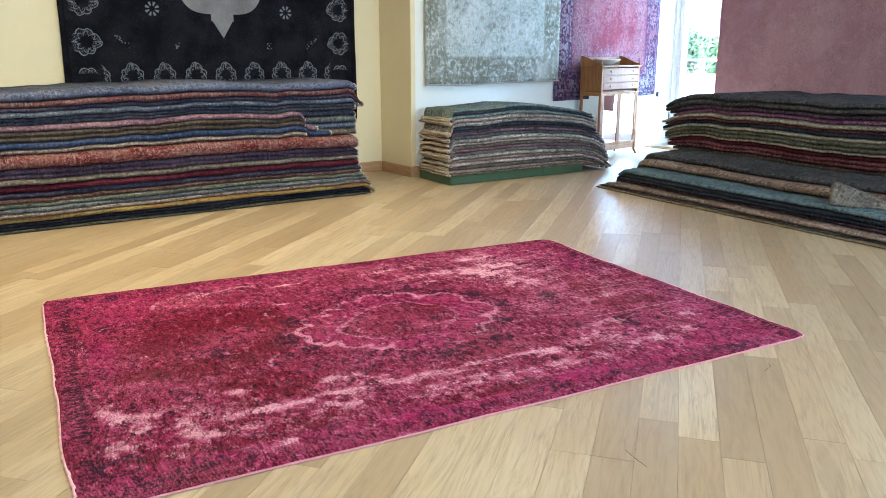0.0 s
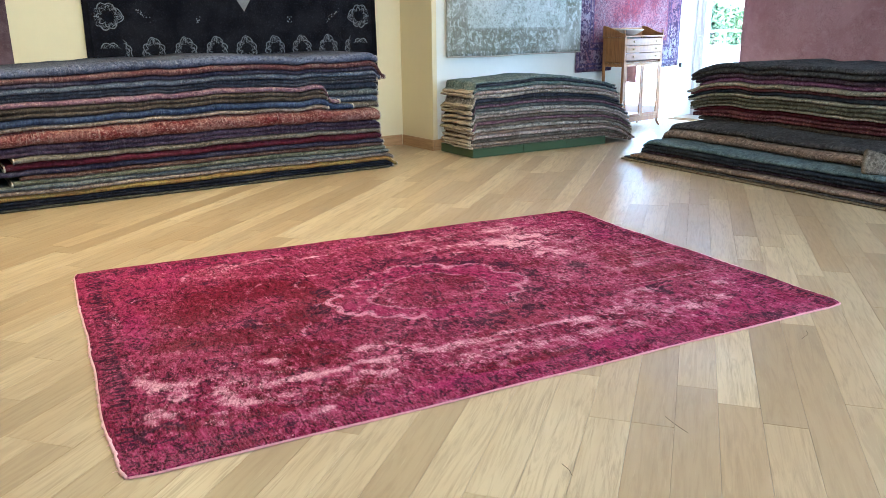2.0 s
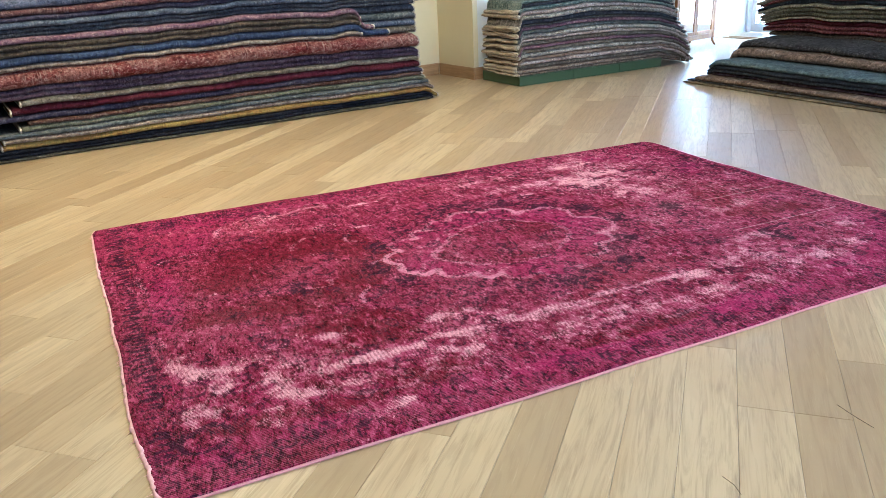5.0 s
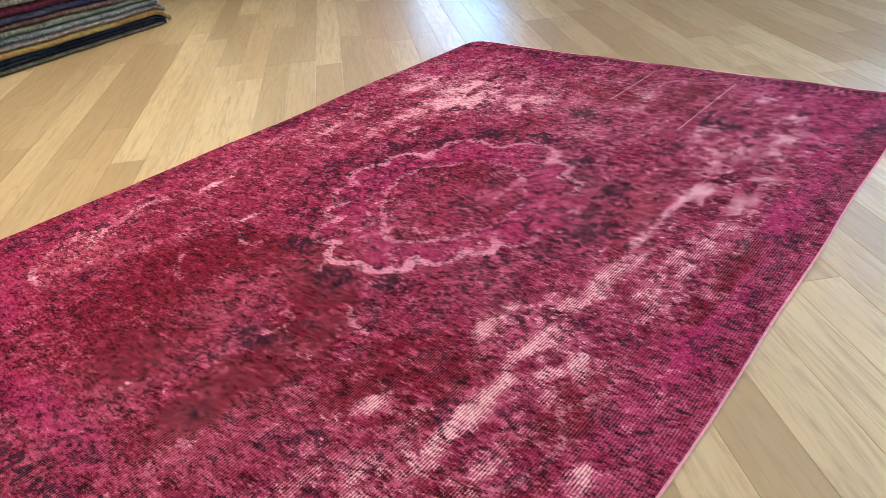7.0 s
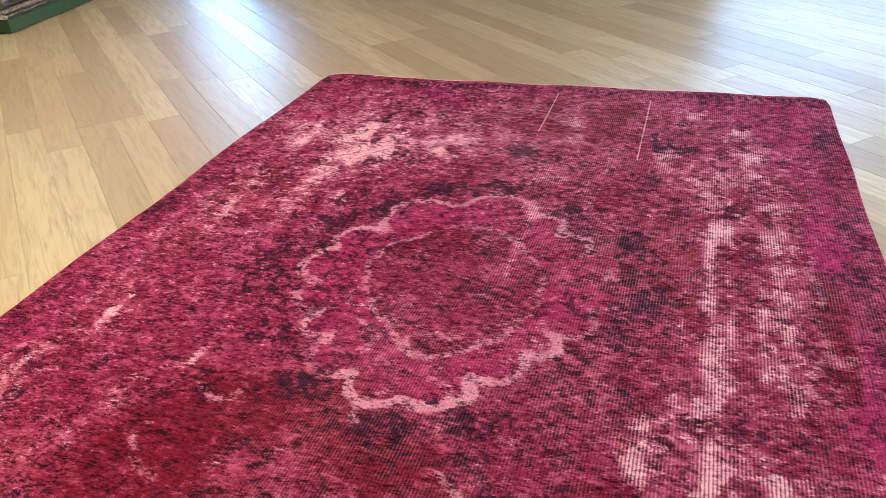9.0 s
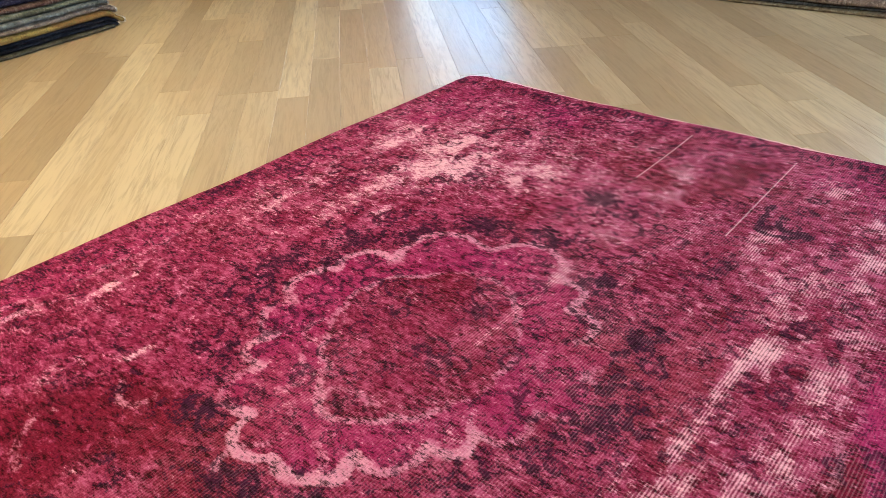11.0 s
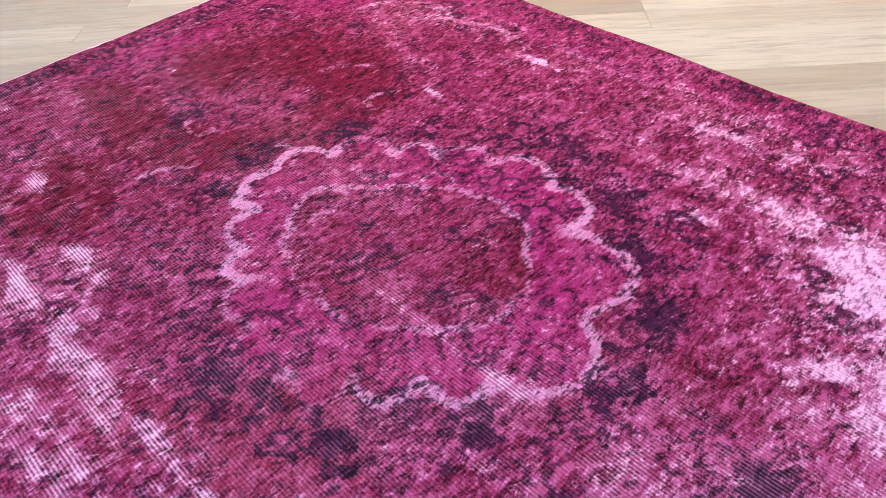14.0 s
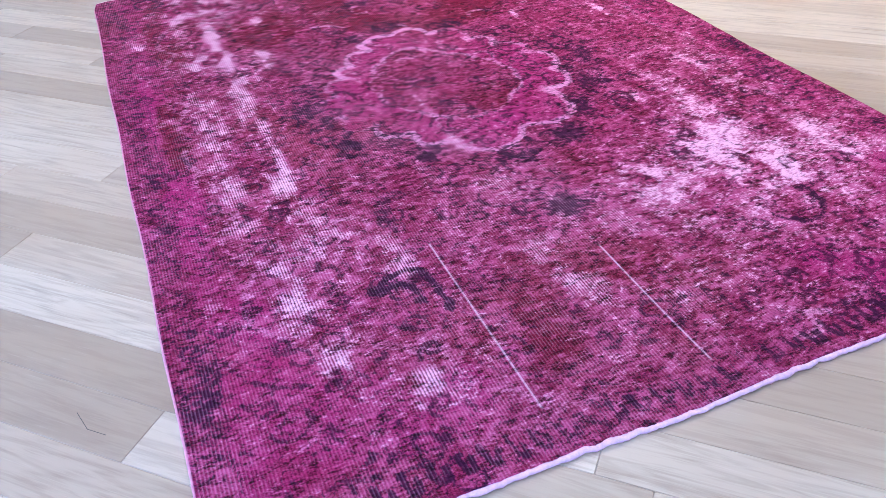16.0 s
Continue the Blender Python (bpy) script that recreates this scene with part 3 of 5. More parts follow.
# veined leaves: two crescents by the near corner and the far corner, mirrored faintly at the other end
for cu, cv, a0, a1, size, amp in ((0.955, -0.50, 1.0, 4.1, 0.095, 1.0), (0.945, -0.515, 1.3, 3.9, 0.055, 0.9), (1.0, 0.49, -1.2, 2.0, 0.09, 0.7), (-0.95, 0.50, 0.8, 3.4, 0.09, 0.6), (-0.95, -0.50, 2.2, 5.0, 0.09, 0.5), (-1.30, -0.83, 0.0, 5.5, 0.06, 0.8), (1.27, 0.05, 1.6, 4.7, 0.07, 0.6), (0.955, -0.31, 0.5, 5.5, 0.045, 0.4)):
    pts = [(cu + size * 1.1 * math.cos(a0 + (a1 - a0) * k / 12), cv + size * 0.85 * math.sin(a0 + (a1 - a0) * k / 12)) for k in range(13)]
    stroke("vine", pts, 0.010, amp)
    stroke("dark", pts, 0.016, amp)
    for x, y in pts[1::2]:
        stroke("vine", [(x, y), (x + (cu - x) * 0.45, y + (cv - y) * 0.45 + 0.008)], 0.005, amp * 0.8)
# border: a narrow dark band with hooks and two guard lines
gap = np.minimum(1.020 - np.abs(WV), (1.455 - np.abs(WU)) * 0.80)
band = np.clip((0.088 - gap) / 0.012, 0, 1)
LAYER["magenta"] *= 1 - 0.5 * band
LAYER["wear"] *= 1 - 0.45 * band
LAYER["dark"] = LAYER["dark"] + band * (0.42 + 0.15 * lattice(RU, RV, 4, 9))
LAYER["vine"] = np.maximum(LAYER["vine"], 0.75 * np.clip(1 - np.abs(gap - 0.088) / 0.006, 0, 1))
LAYER["vine"] = np.maximum(LAYER["vine"], 0.5 * np.clip(1 - np.abs(gap - 0.022) / 0.006, 0, 1))
for k in range(40):
    for end in (-1, 1):
        v = -0.98 + k * 0.05
        u = end * 1.400
        stroke("vine", [(u - 0.022, v), (u + 0.018, v + 0.006), (u + 0.02, v + 0.022), (u - 0.004, v + 0.026)], 0.009, rng.uniform(0.8, 1.2))
for k in range(58):
    for end in (-1, 1):
        u, v = -1.42 + k * 0.05, end * 0.972
        stroke("vine", [(u, v - 0.02), (u + 0.006, v + 0.016), (u + 0.022, v + 0.018), (u + 0.026, v - 0.004)], 0.007, rng.uniform(0.3, 0.9))
# the dye has taken unevenly
LAYER["pale"] *= fade
LAYER["wear"] *= np.clip(0.75 + 0.95 * lattice(RU, RV * 1.3, 15, 11, 4), 0.12, 1.35)
LAYER["wear"] += 0.30 * np.clip(lattice(RU, RV, 3.1, 12, 4), 0, 1) + 0.24 * lattice(RU * 0.7, RV, 14, 13, 4)
LAYER["wear"] += 0.26 * np.clip((RU + 0.15) / 1.1, 0, 1) * np.clip((RV + 0.60) / 0.35, 0, 1) - 0.10 * np.clip((-0.3 - RU) / 0.6, 0, 1)
LAYER["dark"] += 0.15 * np.clip(lattice(RU, RV, 5.5, 19, 4), 0, 1)
LAYER["deep"] += 0.32 * np.clip((-0.35 - RU) / 0.5, 0, 1) * np.clip((0.75 - RV) / 0.2, 0, 1) + 0.35 * np.clip(lattice(RU, RV, 2.3, 15, 4) - 0.1, 0, 1)
LAYER["vine"] *= np.clip(0.95 + 0.6 * lattice(RU, RV, 5, 17), 0.40, 1.1)


def rug_mat():
    m = Mat("overdyed_rug", 0.95, Specular_IOR_Level=0.12)
    u, v, _ = m.xyz()

    def layers(name):
        node = m.tree.nodes.new("ShaderNodeAttribute")
        node.attribute_name = name
        split = m.tree.nodes.new("ShaderNodeSeparateColor")
        m.tree.links.new(node.outputs["Color"], split.inputs[0])
        return [Val(m.tree, split.outputs[k]) for k in range(3)]

    wear, dark, magenta = layers("dye_wear")
    deep, pale, vine = layers("dye_lines")
    soft = (m.noise(2.2, 4, 0.6, 0.6) - 0.5) * 5.0
    mid_n = m.noise(7.0, 4, 0.65, 0.8)
    nm = (mid_n - 0.5) * 5.0
    # knots lie in short rows across the length
    n1 = (m.noise(30, 6, 0.80, 0.3, m.stretch((1.8, 0.75, 1))) - 0.5) * 9.0
    n2 = (m.noise(80, 4, 0.78, 0.0, m.stretch((2.1, 0.80, 1))) - 0.5) * 8.0
    n3 = (m.noise(26, 5, 0.80, 0.6, m.stretch((1.5, 0.9, 1), Val(m.tree, m.tree.nodes.new("ShaderNodeValue").outputs[0]) + 1.7)) - 0.5) * 9.0
    rows = m.noise(170, 2, 0.6, 0.0, m.stretch((2.3, 0.55, 1)))
    nr = (rows - 0.5) * 4.5
    blotch = (m.noise(11, 4, 0.7, 1.5) - 0.5) * 7.0
    grit = n1 * 0.5 + n2 * 0.5
    warp = ((v * (2 * math.pi / 0.0068) + (mid_n * 3.0)).sin() * 0.5 + 0.5)

    c_deep, c_red = (0.105, 0.002, 0.018), (0.250, 0.014, 0.070)
    c_pink, c_pale, c_dark, c_mag = (0.46, 0.085, 0.200), (0.86, 0.47, 0.59), (0.026, 0.005, 0.026), (0.38, 0.016, 0.135)
    tone = soft * 0.18 + nm * 0.16
    a = m.mix((tone + grit * 0.7).step(-0.8, 0.6), c_deep, c_red)
    a = m.mix((tone + n2 * 0.5 + n3 * 0.4 + blotch * 0.30).step(-0.25, 0.95) * 0.82, a, c_pink)
    a = m.mix((magenta + grit * 0.30).step(0.15, 0.95) * 0.72, a, c_mag)
    warm = (m.noise(1.5, 3, 0.55, 0.8) - 0.5) * 5.0
    a = m.mix((warm + grit * 0.2).step(0.15, 1.0) * 0.55, a, m.mix(grit.step(-0.6, 0.7), (0.10, 0.004, 0.012), (0.31, 0.040, 0.065)))
    a = m.mix((deep - grit * 0.25).step(0.20, 0.80) * 0.86, a, m.mix((grit * 0.6 + 0.4).step(-0.2, 1.0), (0.070, 0.001, 0.008), (0.19, 0.003, 0.024)))
    # pale outlines, worn pile and bared threads
    a = m.mix((pale + grit * 0.42 + blotch * 0.12).step(0.26, 1.02) * 0.74, a, (0.80, 0.37, 0.53))
    worn = (wear - vine * 0.30).min(1.2)
    a = m.mix((worn + n1 * 0.54 + blotch * 0.18).step(0.22, 0.95) * 0.78, a, c_pink)
    a = m.mix((worn + n2 * 0.40 + n3 * 0.36).step(0.55, 1.40) * 0.92, a, c_pale)
    # drawing in the dark dye: thin vines and leaf outlines, denser where the pattern is dark
    curl1, curl2, curl3 = m.noise(19, 2, 0.5, 2.2), m.noise(38, 1.5, 0.5, 1.6), m.noise(62, 1.0, 0.5, 1.2)
    line = (curl1 - 0.5).abs().step(0.026, 0.006) * 0.8 + (curl2 - 0.5).abs().step(0.042, 0.010) * (nm * 0.5 + 0.55).max(0.0).min(1.0) + (curl3 - 0.5).abs().step(0.05, 0.012) * 0.45
    line = line.min(1.1)
    a = m.mix((dark.min(1.5) * 0.64 + vine * 0.34 + line * 0.26 - n3 * 0.24 - grit * 0.20 - blotch * 0.10 - worn * 0.10).step(0.42, 0.90) * 0.84, a, c_dark)
    ink = vine * 0.80 + line * (magenta.min(1.0) * 0.25 + dark.min(1.0) * 0.30 + 0.38)
    a = m.mix((ink - n3 * 0.12 - grit * 0.20 - worn * 0.16 - deep * 0.12).step(0.36, 0.72) * 0.74, a, (0.036, 0.004, 0.026))
    side = v.step(0.40, -0.15)
    thread = (worn + n3 * 0.20).step(0.15, 0.9) * (side * 0.85 + 0.15)
    thread = thread.max(side * (tone + n3 * 0.15 + 0.35).step(0.0, 1.0) * 0.50)
    a = m.mix(thread * warp.step(0.5, 0.9) * 0.48, a, (0.86, 0.50, 0.60))
    a = m.mix(thread * warp.step(0.45, 0.05) * 0.66, a, c_deep)
    a = m.mix((n2 * 0.5 + n3 * 0.5 + tone * 0.4 + blotch * 0.25 + worn * 0.35 - deep * 0.6 - dark * 0.8).step(0.62, 1.25) * 0.55, a, c_pale)
    a = m.mix((n1 * 0.48 + n2 * 0.32 + nr * 0.42 + worn * 0.25).step(-0.14, -0.68) * 0.80, a, m.shade(a, 0.15))
    a = m.mix((nr * 0.8 + n2 * 0.4 + worn * 0.45 - deep * 0.5 - dark * 0.6).step(0.60, 1.30) * 0.45, a, c_pale)
    # two mended slits
    slit = ((v + 0.385).abs().step(0.0030, 0.001) * (u - 1.06).abs().step(0.285, 0.275)).max((v + 0.030).abs().step(0.0030, 0.001) * (u - 1.165).abs().step(0.21, 0.20))
    a = m.mix(slit * (grit.step(-1.0, 0.2) * 0.4 + 0.15), a, (0.90, 0.62, 0.68))
    return m.done(a, rows * 0.7 + n2 * 0.12 + warp * 0.15 + vine * -0.25, 0.8, 0.005)


def rug_field():
    faces = [(i * (NB + 1) + j, (i + 1) * (NB + 1) + j, (i + 1) * (NB + 1) + j + 1, i * (NB + 1) + j + 1) for i in range(NA) for j in range(NB)]
    ring = [i * (NB + 1) for i in range(NA)] + [NA * (NB + 1) + j for j in range(NB)] + [i * (NB + 1) + NB for i in range(NA, 0, -1)] + list(range(NB, 0, -1))
    base = len(rug_points)
    low = [(rug_points[k][0], rug_points[k][1], 0.0008) for k in ring]
    n = len(ring)
    faces += [(ring[(k + 1) % n], ring[k], base + k, base + (k + 1) % n) for k in range(n)]
    me = bpy.data.meshes.new("woven_field")
    me.from_pydata(rug_points + low, [], faces)
    order = np.concatenate([np.arange(base), np.array(ring)])
    for name, keys in (("dye_wear", ("wear", "dark", "magenta")), ("dye_lines", ("deep", "pale", "vine"))):
        data = np.ones((len(order), 4), np.float32)
        for k, key in enumerate(keys):
            data[:, k] = np.clip(LAYER[key].reshape(-1)[order], 0, 2)
        me.attributes.new(name, "FLOAT_COLOR", "POINT").data.foreach_set("color", data.reshape(-1))
    me.polygons.foreach_set("use_smooth", [True] * len(me.polygons))
    me.materials.append(rug_mat())
    ob = new("woven_field", me)
    ob.parent = rug
    tagged(ob)


rug_field()


def cord_mat(name, base):
    m = Mat(name, 0.9)
    n = m.noise(90, 3, 0.7)
    return m.done(m.shade(base, n * 0.8 + 0.6), n, 0.6, 0.003)


PINK_CORD, PALE_CORD, DARK_CORD = cord_mat("pink_cord", (0.62, 0.27, 0.31)), cord_mat("pale_pink_webbing", (0.80, 0.50, 0.58)), cord_mat("crimson_cord", (0.20, 0.012, 0.045))


def rug_edge(name, fixed, value, radius, material, label, ragged):
    pts = []
    for k in range(321):
        a, b = (k / 320, value) if fixed == "b" else (value, k / 320)
        p = rug_place(a, b)
        out = Vector((0, -1 if value == 0 else 1, 0)) if fixed == "b" else Vector((-1 if value == 0 else 1, 0, 0))
        p = p + out * (radius * 0.35 + ragged * wobble(k * 0.23, value * 5 + 2.0) + 0.5 * ragged * wobble(k * 0.9, value * 5 + 8.0))
        pts.append((p.x, p.y, 0.72 * radius + 0.0008))
    bm = tube(pts, lambda f: radius * (1 + 0.25 * wobble(f * 60, value + 3.3)), 7)
    part(name, bm, material, rug, label, True)


rug_edge("selvedge", "b", 0, 0.0036, PINK_CORD, "pale pink bound long edge", 0.001)
rug_edge("selvedge", "b", 1, 0.0050, DARK_CORD, "crimson bound long edge", 0.001)
rug_edge("end_webbing", "a", 0, 0.0058, PALE_CORD, "ragged pale pink webbing", 0.006)
rug_edge("end_webbing", "a", 1, 0.0060, PALE_CORD, "ragged pale pink webbing", 0.005)
# loose threads of the worn end
bm = bmesh.new()
rng = random.Random(5)
for k in range(90):
    p = rug_place(0.0, rng.random())
    ang, long_ = rng.uniform(2.4, 3.9), rng.uniform(0.008, 0.022)
    q = p + Vector((math.cos(ang) * long_, math.sin(ang) * long_, 0))
    w = Vector((0, 0.0012, 0))
    zs = 0.004
    vs = [bm.verts.new((c.x, c.y, z)) for c, z in ((p - w, zs), (p + w, zs), (q + w * 0.4, 0.0015), (q - w * 0.4, 0.0015), (p, zs + 0.002))]
    bm.faces.new((vs[0], vs[3], vs[2], vs[1]))
    bm.faces.new((vs[0], vs[4], vs[3]))
    bm.faces.new((vs[1], vs[2], vs[4]))
    bm.faces.new((vs[2], vs[3], vs[4]))
tagged(part("fringe", bm, PALE_CORD, rug, "short loose pale threads"), kind="stuff")


# ---- piles of folded carpets ----
# dark dye, light dye and worn pile of each carpet colour
COLOURS = {
    "olive grey": ((0.075, 0.070, 0.050), (0.14, 0.13, 0.10), None), "navy": ((0.012, 0.015, 0.030), (0.028, 0.032, 0.055), (0.07, 0.07, 0.09)),
    "gold": ((0.30, 0.15, 0.045), (0.36, 0.26, 0.07), (0.10, 0.11, 0.035)), "beige": ((0.24, 0.17, 0.14), (0.34, 0.27, 0.23), (0.50, 0.43, 0.38)),
    "blue grey": ((0.13, 0.15, 0.17), (0.22, 0.24, 0.26), (0.40, 0.42, 0.42)), "sage grey": ((0.17, 0.18, 0.13), (0.29, 0.29, 0.22), (0.44, 0.43, 0.36)),
    "rust": ((0.12, 0.045, 0.038), (0.20, 0.11, 0.095), (0.34, 0.28, 0.24)), "violet blue": ((0.045, 0.036, 0.095), (0.10, 0.085, 0.15), (0.20, 0.18, 0.24)),
    "maroon": ((0.10, 0.008, 0.025), (0.18, 0.018, 0.050), (0.20, 0.08, 0.09)), "taupe": ((0.13, 0.105, 0.085), (0.22, 0.19, 0.155), (0.34, 0.30, 0.26)),
}
COLOURS.update({
    "plum": ((0.040, 0.022, 0.045), (0.085, 0.050, 0.085), (0.16, 0.12, 0.15)), "salmon": ((0.21, 0.025, 0.030), (0.31, 0.13, 0.12), (0.52, 0.38, 0.34)),
    "blue": ((0.035, 0.055, 0.15), (0.075, 0.11, 0.26), (0.16, 0.21, 0.34)), "dark brown": ((0.055, 0.042, 0.036), (0.11, 0.085, 0.072), (0.20, 0.16, 0.13)),
    "mauve": ((0.16, 0.075, 0.13), (0.26, 0.14, 0.20), (0.38, 0.28, 0.29)), "teal": ((0.045, 0.050, 0.082), (0.085, 0.092, 0.140), (0.20, 0.21, 0.26)),
    "slate": ((0.055, 0.07, 0.125), (0.115, 0.135, 0.205), (0.23, 0.25, 0.31)), "rose": ((0.15, 0.040, 0.060), (0.25, 0.12, 0.14), (0.46, 0.34, 0.33)),
    "slate blue": ((0.085, 0.105, 0.20), (0.16, 0.185, 0.32), (0.28, 0.29, 0.40)), "pale teal": ((0.15, 0.22, 0.23), (0.27, 0.34, 0.34), (0.50, 0.53, 0.50)),
})
COLOURS.update({
    "grey patterned": ((0.17, 0.155, 0.145), (0.30, 0.28, 0.26), (0.55, 0.50, 0.46)), "pink grey": ((0.23, 0.17, 0.165), (0.36, 0.29, 0.28), (0.55, 0.48, 0.45)),
    "charcoal": ((0.022, 0.022, 0.026), (0.046, 0.045, 0.050), (0.09, 0.085, 0.085)), "black navy": ((0.008, 0.010, 0.018), (0.020, 0.024, 0.036), (0.05, 0.055, 0.07)),
    "brown": ((0.085, 0.060, 0.048), (0.155, 0.11, 0.09), (0.23, 0.18, 0.15)), "steel blue": ((0.13, 0.20, 0.25), (0.21, 0.30, 0.36), (0.32, 0.40, 0.44)),
    "khaki": ((0.18, 0.16, 0.12), (0.28, 0.25, 0.20), (0.38, 0.35, 0.29)), "olive": ((0.066, 0.060, 0.045), (0.120, 0.112, 0.084), (0.20, 0.19, 0.14)),
    "purple": ((0.065, 0.022, 0.060), (0.13, 0.050, 0.11), (0.20, 0.11, 0.17)), "dark wine": ((0.050, 0.012, 0.018), (0.10, 0.028, 0.036), (0.17, 0.08, 0.08)),
})
COLOURS.update({
    "sand": ((0.27, 0.20, 0.12), (0.38, 0.29, 0.18), (0.48, 0.40, 0.29)),
})
DYES = {}
TONE = {"grey patterned": 1.5, "pink grey": 1.5, "pale teal": 0.8, "charcoal": 1.9, "black navy": 1.7, "brown": 2.0, "olive": 1.2, "khaki": 1.4, "dark wine": 1.9, "purple": 1.9, "dark brown": 0.85, "plum": 1.15, "mauve": 1.0, "slate": 1.0, "taupe": 0.95, "beige": 0.9, "salmon": 0.75, "gold": 1.0, "steel blue": 0.72, "slate blue": 0.8}


def dye(name):
    if name not in DYES:
        a, b, c = [None if q is None else tuple(TONE.get(name, 0.62) * (0.92 * v + 0.08 * sum(q) / 3) for v in q) for q in COLOURS[name]]
        DYES[name] = carpet_mat("carpet_" + name.replace(" ", "_"), a, b, c, 20.0, 0.80)
    return DYES[name]


class Pile:
    """Folded carpets laid on one another: x along the pile, y back from its front, z up."""

    def __init__(self, matrix, long_, group, seed, shape=lambda x: 1.0, ground=0.0, open_left=False):
        self.m, self.long, self.group, self.seed, self.shape = matrix, long_, group, seed, shape
        self.count, self.open_left = 0, open_left
        self.n = 72
        self.xs = [-1.0 + (long_ + 2.0) * k / 400 for k in range(401)]
        self.tops = [ground] * 401

    def height(self, x):
        f = (x + 1.0) / (self.long + 2.0) * 400
        k = max(0, min(399, int(f)))
        return self.tops[k] + (self.tops[k + 1] - self.tops[k]) * (f - k)

    def add(self, colour, h, x0, x1, front=0.0, deep=1.0, lobes=1, label="", ends="", add_height=True, end_mat=None, slope=0.0):
        self.count += 1
        sd = self.seed + self.count * 3.7
        n = max(12, int(self.n * (x1 - x0) / self.long))

        def thick(x):
            return h * self.shape(x) * (1 + 0.16 * wobble(x * 1.7, sd) + 0.09 * wobble(x * 6.0, sd + 1))

        bm, rings = bmesh.new(), []
        arc = 9 if lobes == 1 else 15
        for k in range(n + 1):
            f = k / n
            # columns lie closer at the two ends
            f = f + 0.35 * (math.sin(2 * math.pi * f) / (2 * math.pi)) * -1
            x = x0 + (x1 - x0) * f
            t = thick(x) * min(1.0, 0.80 + 12 * min(x - x0, x1 - x))
            z = self.height(min(max(x, x0 + 0.02), x1 - 0.02)) + 0.001
            yf = front + 0.016 * wobble(sd * 1.7, 0.4) + 0.024 * wobble(x * 1.3, sd + 5) + 0.008 * wobble(x * 5, sd + 6) + 0.003 * wobble(x * 17, sd + 7)
            ring_ = [(yf + deep, z), (yf + deep * 0.5, z), (yf + t * 1.2, z)]
            for j in range(arc):
                g = j / (arc - 1)
                if lobes == 1:
                    a = -math.pi / 2 + math.pi * g
                    ring_.append((yf + t * 1.05 * (1 - max(math.cos(a), 0.0) ** 0.75), z + t / 2 + math.sin(a) * t / 2))
                else:
                    lobe = min(lobes - 1, int(g * lobes))
                    gg = g * lobes - lobe
                    a = -math.pi / 2 + math.pi * gg
                    r = t / lobes
                    ring_.append((yf + r * 1.10 * (1 - max(math.cos(a), 0.0) ** 0.75) + 0.006 * wobble(lobe * 3.1, sd, x * 2), z + r * (lobe + 0.5) + math.sin(a) * r / 2))
            ring_ += [(yf + t * 1.2, z + t), (yf + deep * 0.5, z + t + slope * 0.5), (yf + deep, z + t + slope)]
            skew = 0.012 * wobble(k * 0.3, sd + 9)
            rings.append([bm.verts.new((x + (skew if 0 < k < n else 0.0), y, zz)) for y, zz in ring_])
        for a, b in zip(rings, rings[1:]):
            for j in range(len(a)):
                q = (j + 1) % len(a)
                bm.faces.new((a[j], b[j], b[q], a[q]))
        bm.faces.new(rings[0])
        bm.faces.new(rings[-1][::-1])
        first = [tuple(w.co) for w in rings[0]]
        last = [tuple(w.co) for w in rings[-1]]
        ob = thing("folded_carpet", label or f"{colour} knotted carpet folded in a pile", "carpet", self.m, None, None, group=self.group)
        part("body", bm, dye(colour), ob, "", True)
        for side_, prof, sign in (("l", first, -1), ("r", last, 1)):
            if side_ in ends:
                pts = [(p[0] + sign * 0.002, p[1], p[2]) for p in prof[1:-1]]
                part("selvedge", tube(pts, 0.0065, 5), PALE_EDGE, ob, "pale bound edge", True)
            if side_.upper() in ends:
                # fold of the undyed back, showing at the end
                zc, t = (prof[0][2] + prof[-1][2]) / 2, prof[-1][2] - prof[0][2]
                bm2 = bmesh.new()
                ringz = []
                for j in range(13):
                    y = prof[0][1] - (deep - 0.012) * (1 - j / 12) * 0.985
                    bulge = 0.034 + 0.030 * wobble(y * 7, sd + 11)
                    dz = 0.012 * wobble(y * 10, sd + 13)
                    ringz.append([bm2.verts.new((prof[0][0] + sign * bulge * math.cos(a) - sign * 0.01, y, zc + dz + math.sin(a) * t * 0.60)) for a in (-math.pi / 2 + math.pi * q / 8 for q in range(9))])
                for a, b in zip(ringz, ringz[1:]):
                    for q in range(8):
                        bm2.faces.new((a[q], a[q + 1], b[q + 1], b[q]))
                    bm2.faces.new((a[8], a[0], b[0], b[8]))
                bm2.faces.new(ringz[0])
                bm2.faces.new(ringz[-1])
                part("folded_edge", bm2, CREAM_BACK, ob, "cream undyed backing at the fold", True)
        if add_height:
            for k, x in enumerate(self.xs):
                near = x1 - x if self.open_left else min(x - x0, x1 - x)
                g = max(0.0, min(1.0, near / 0.05 + 0.5))
                self.tops[k] += (thick(x) + 0.001) * g
        return ob


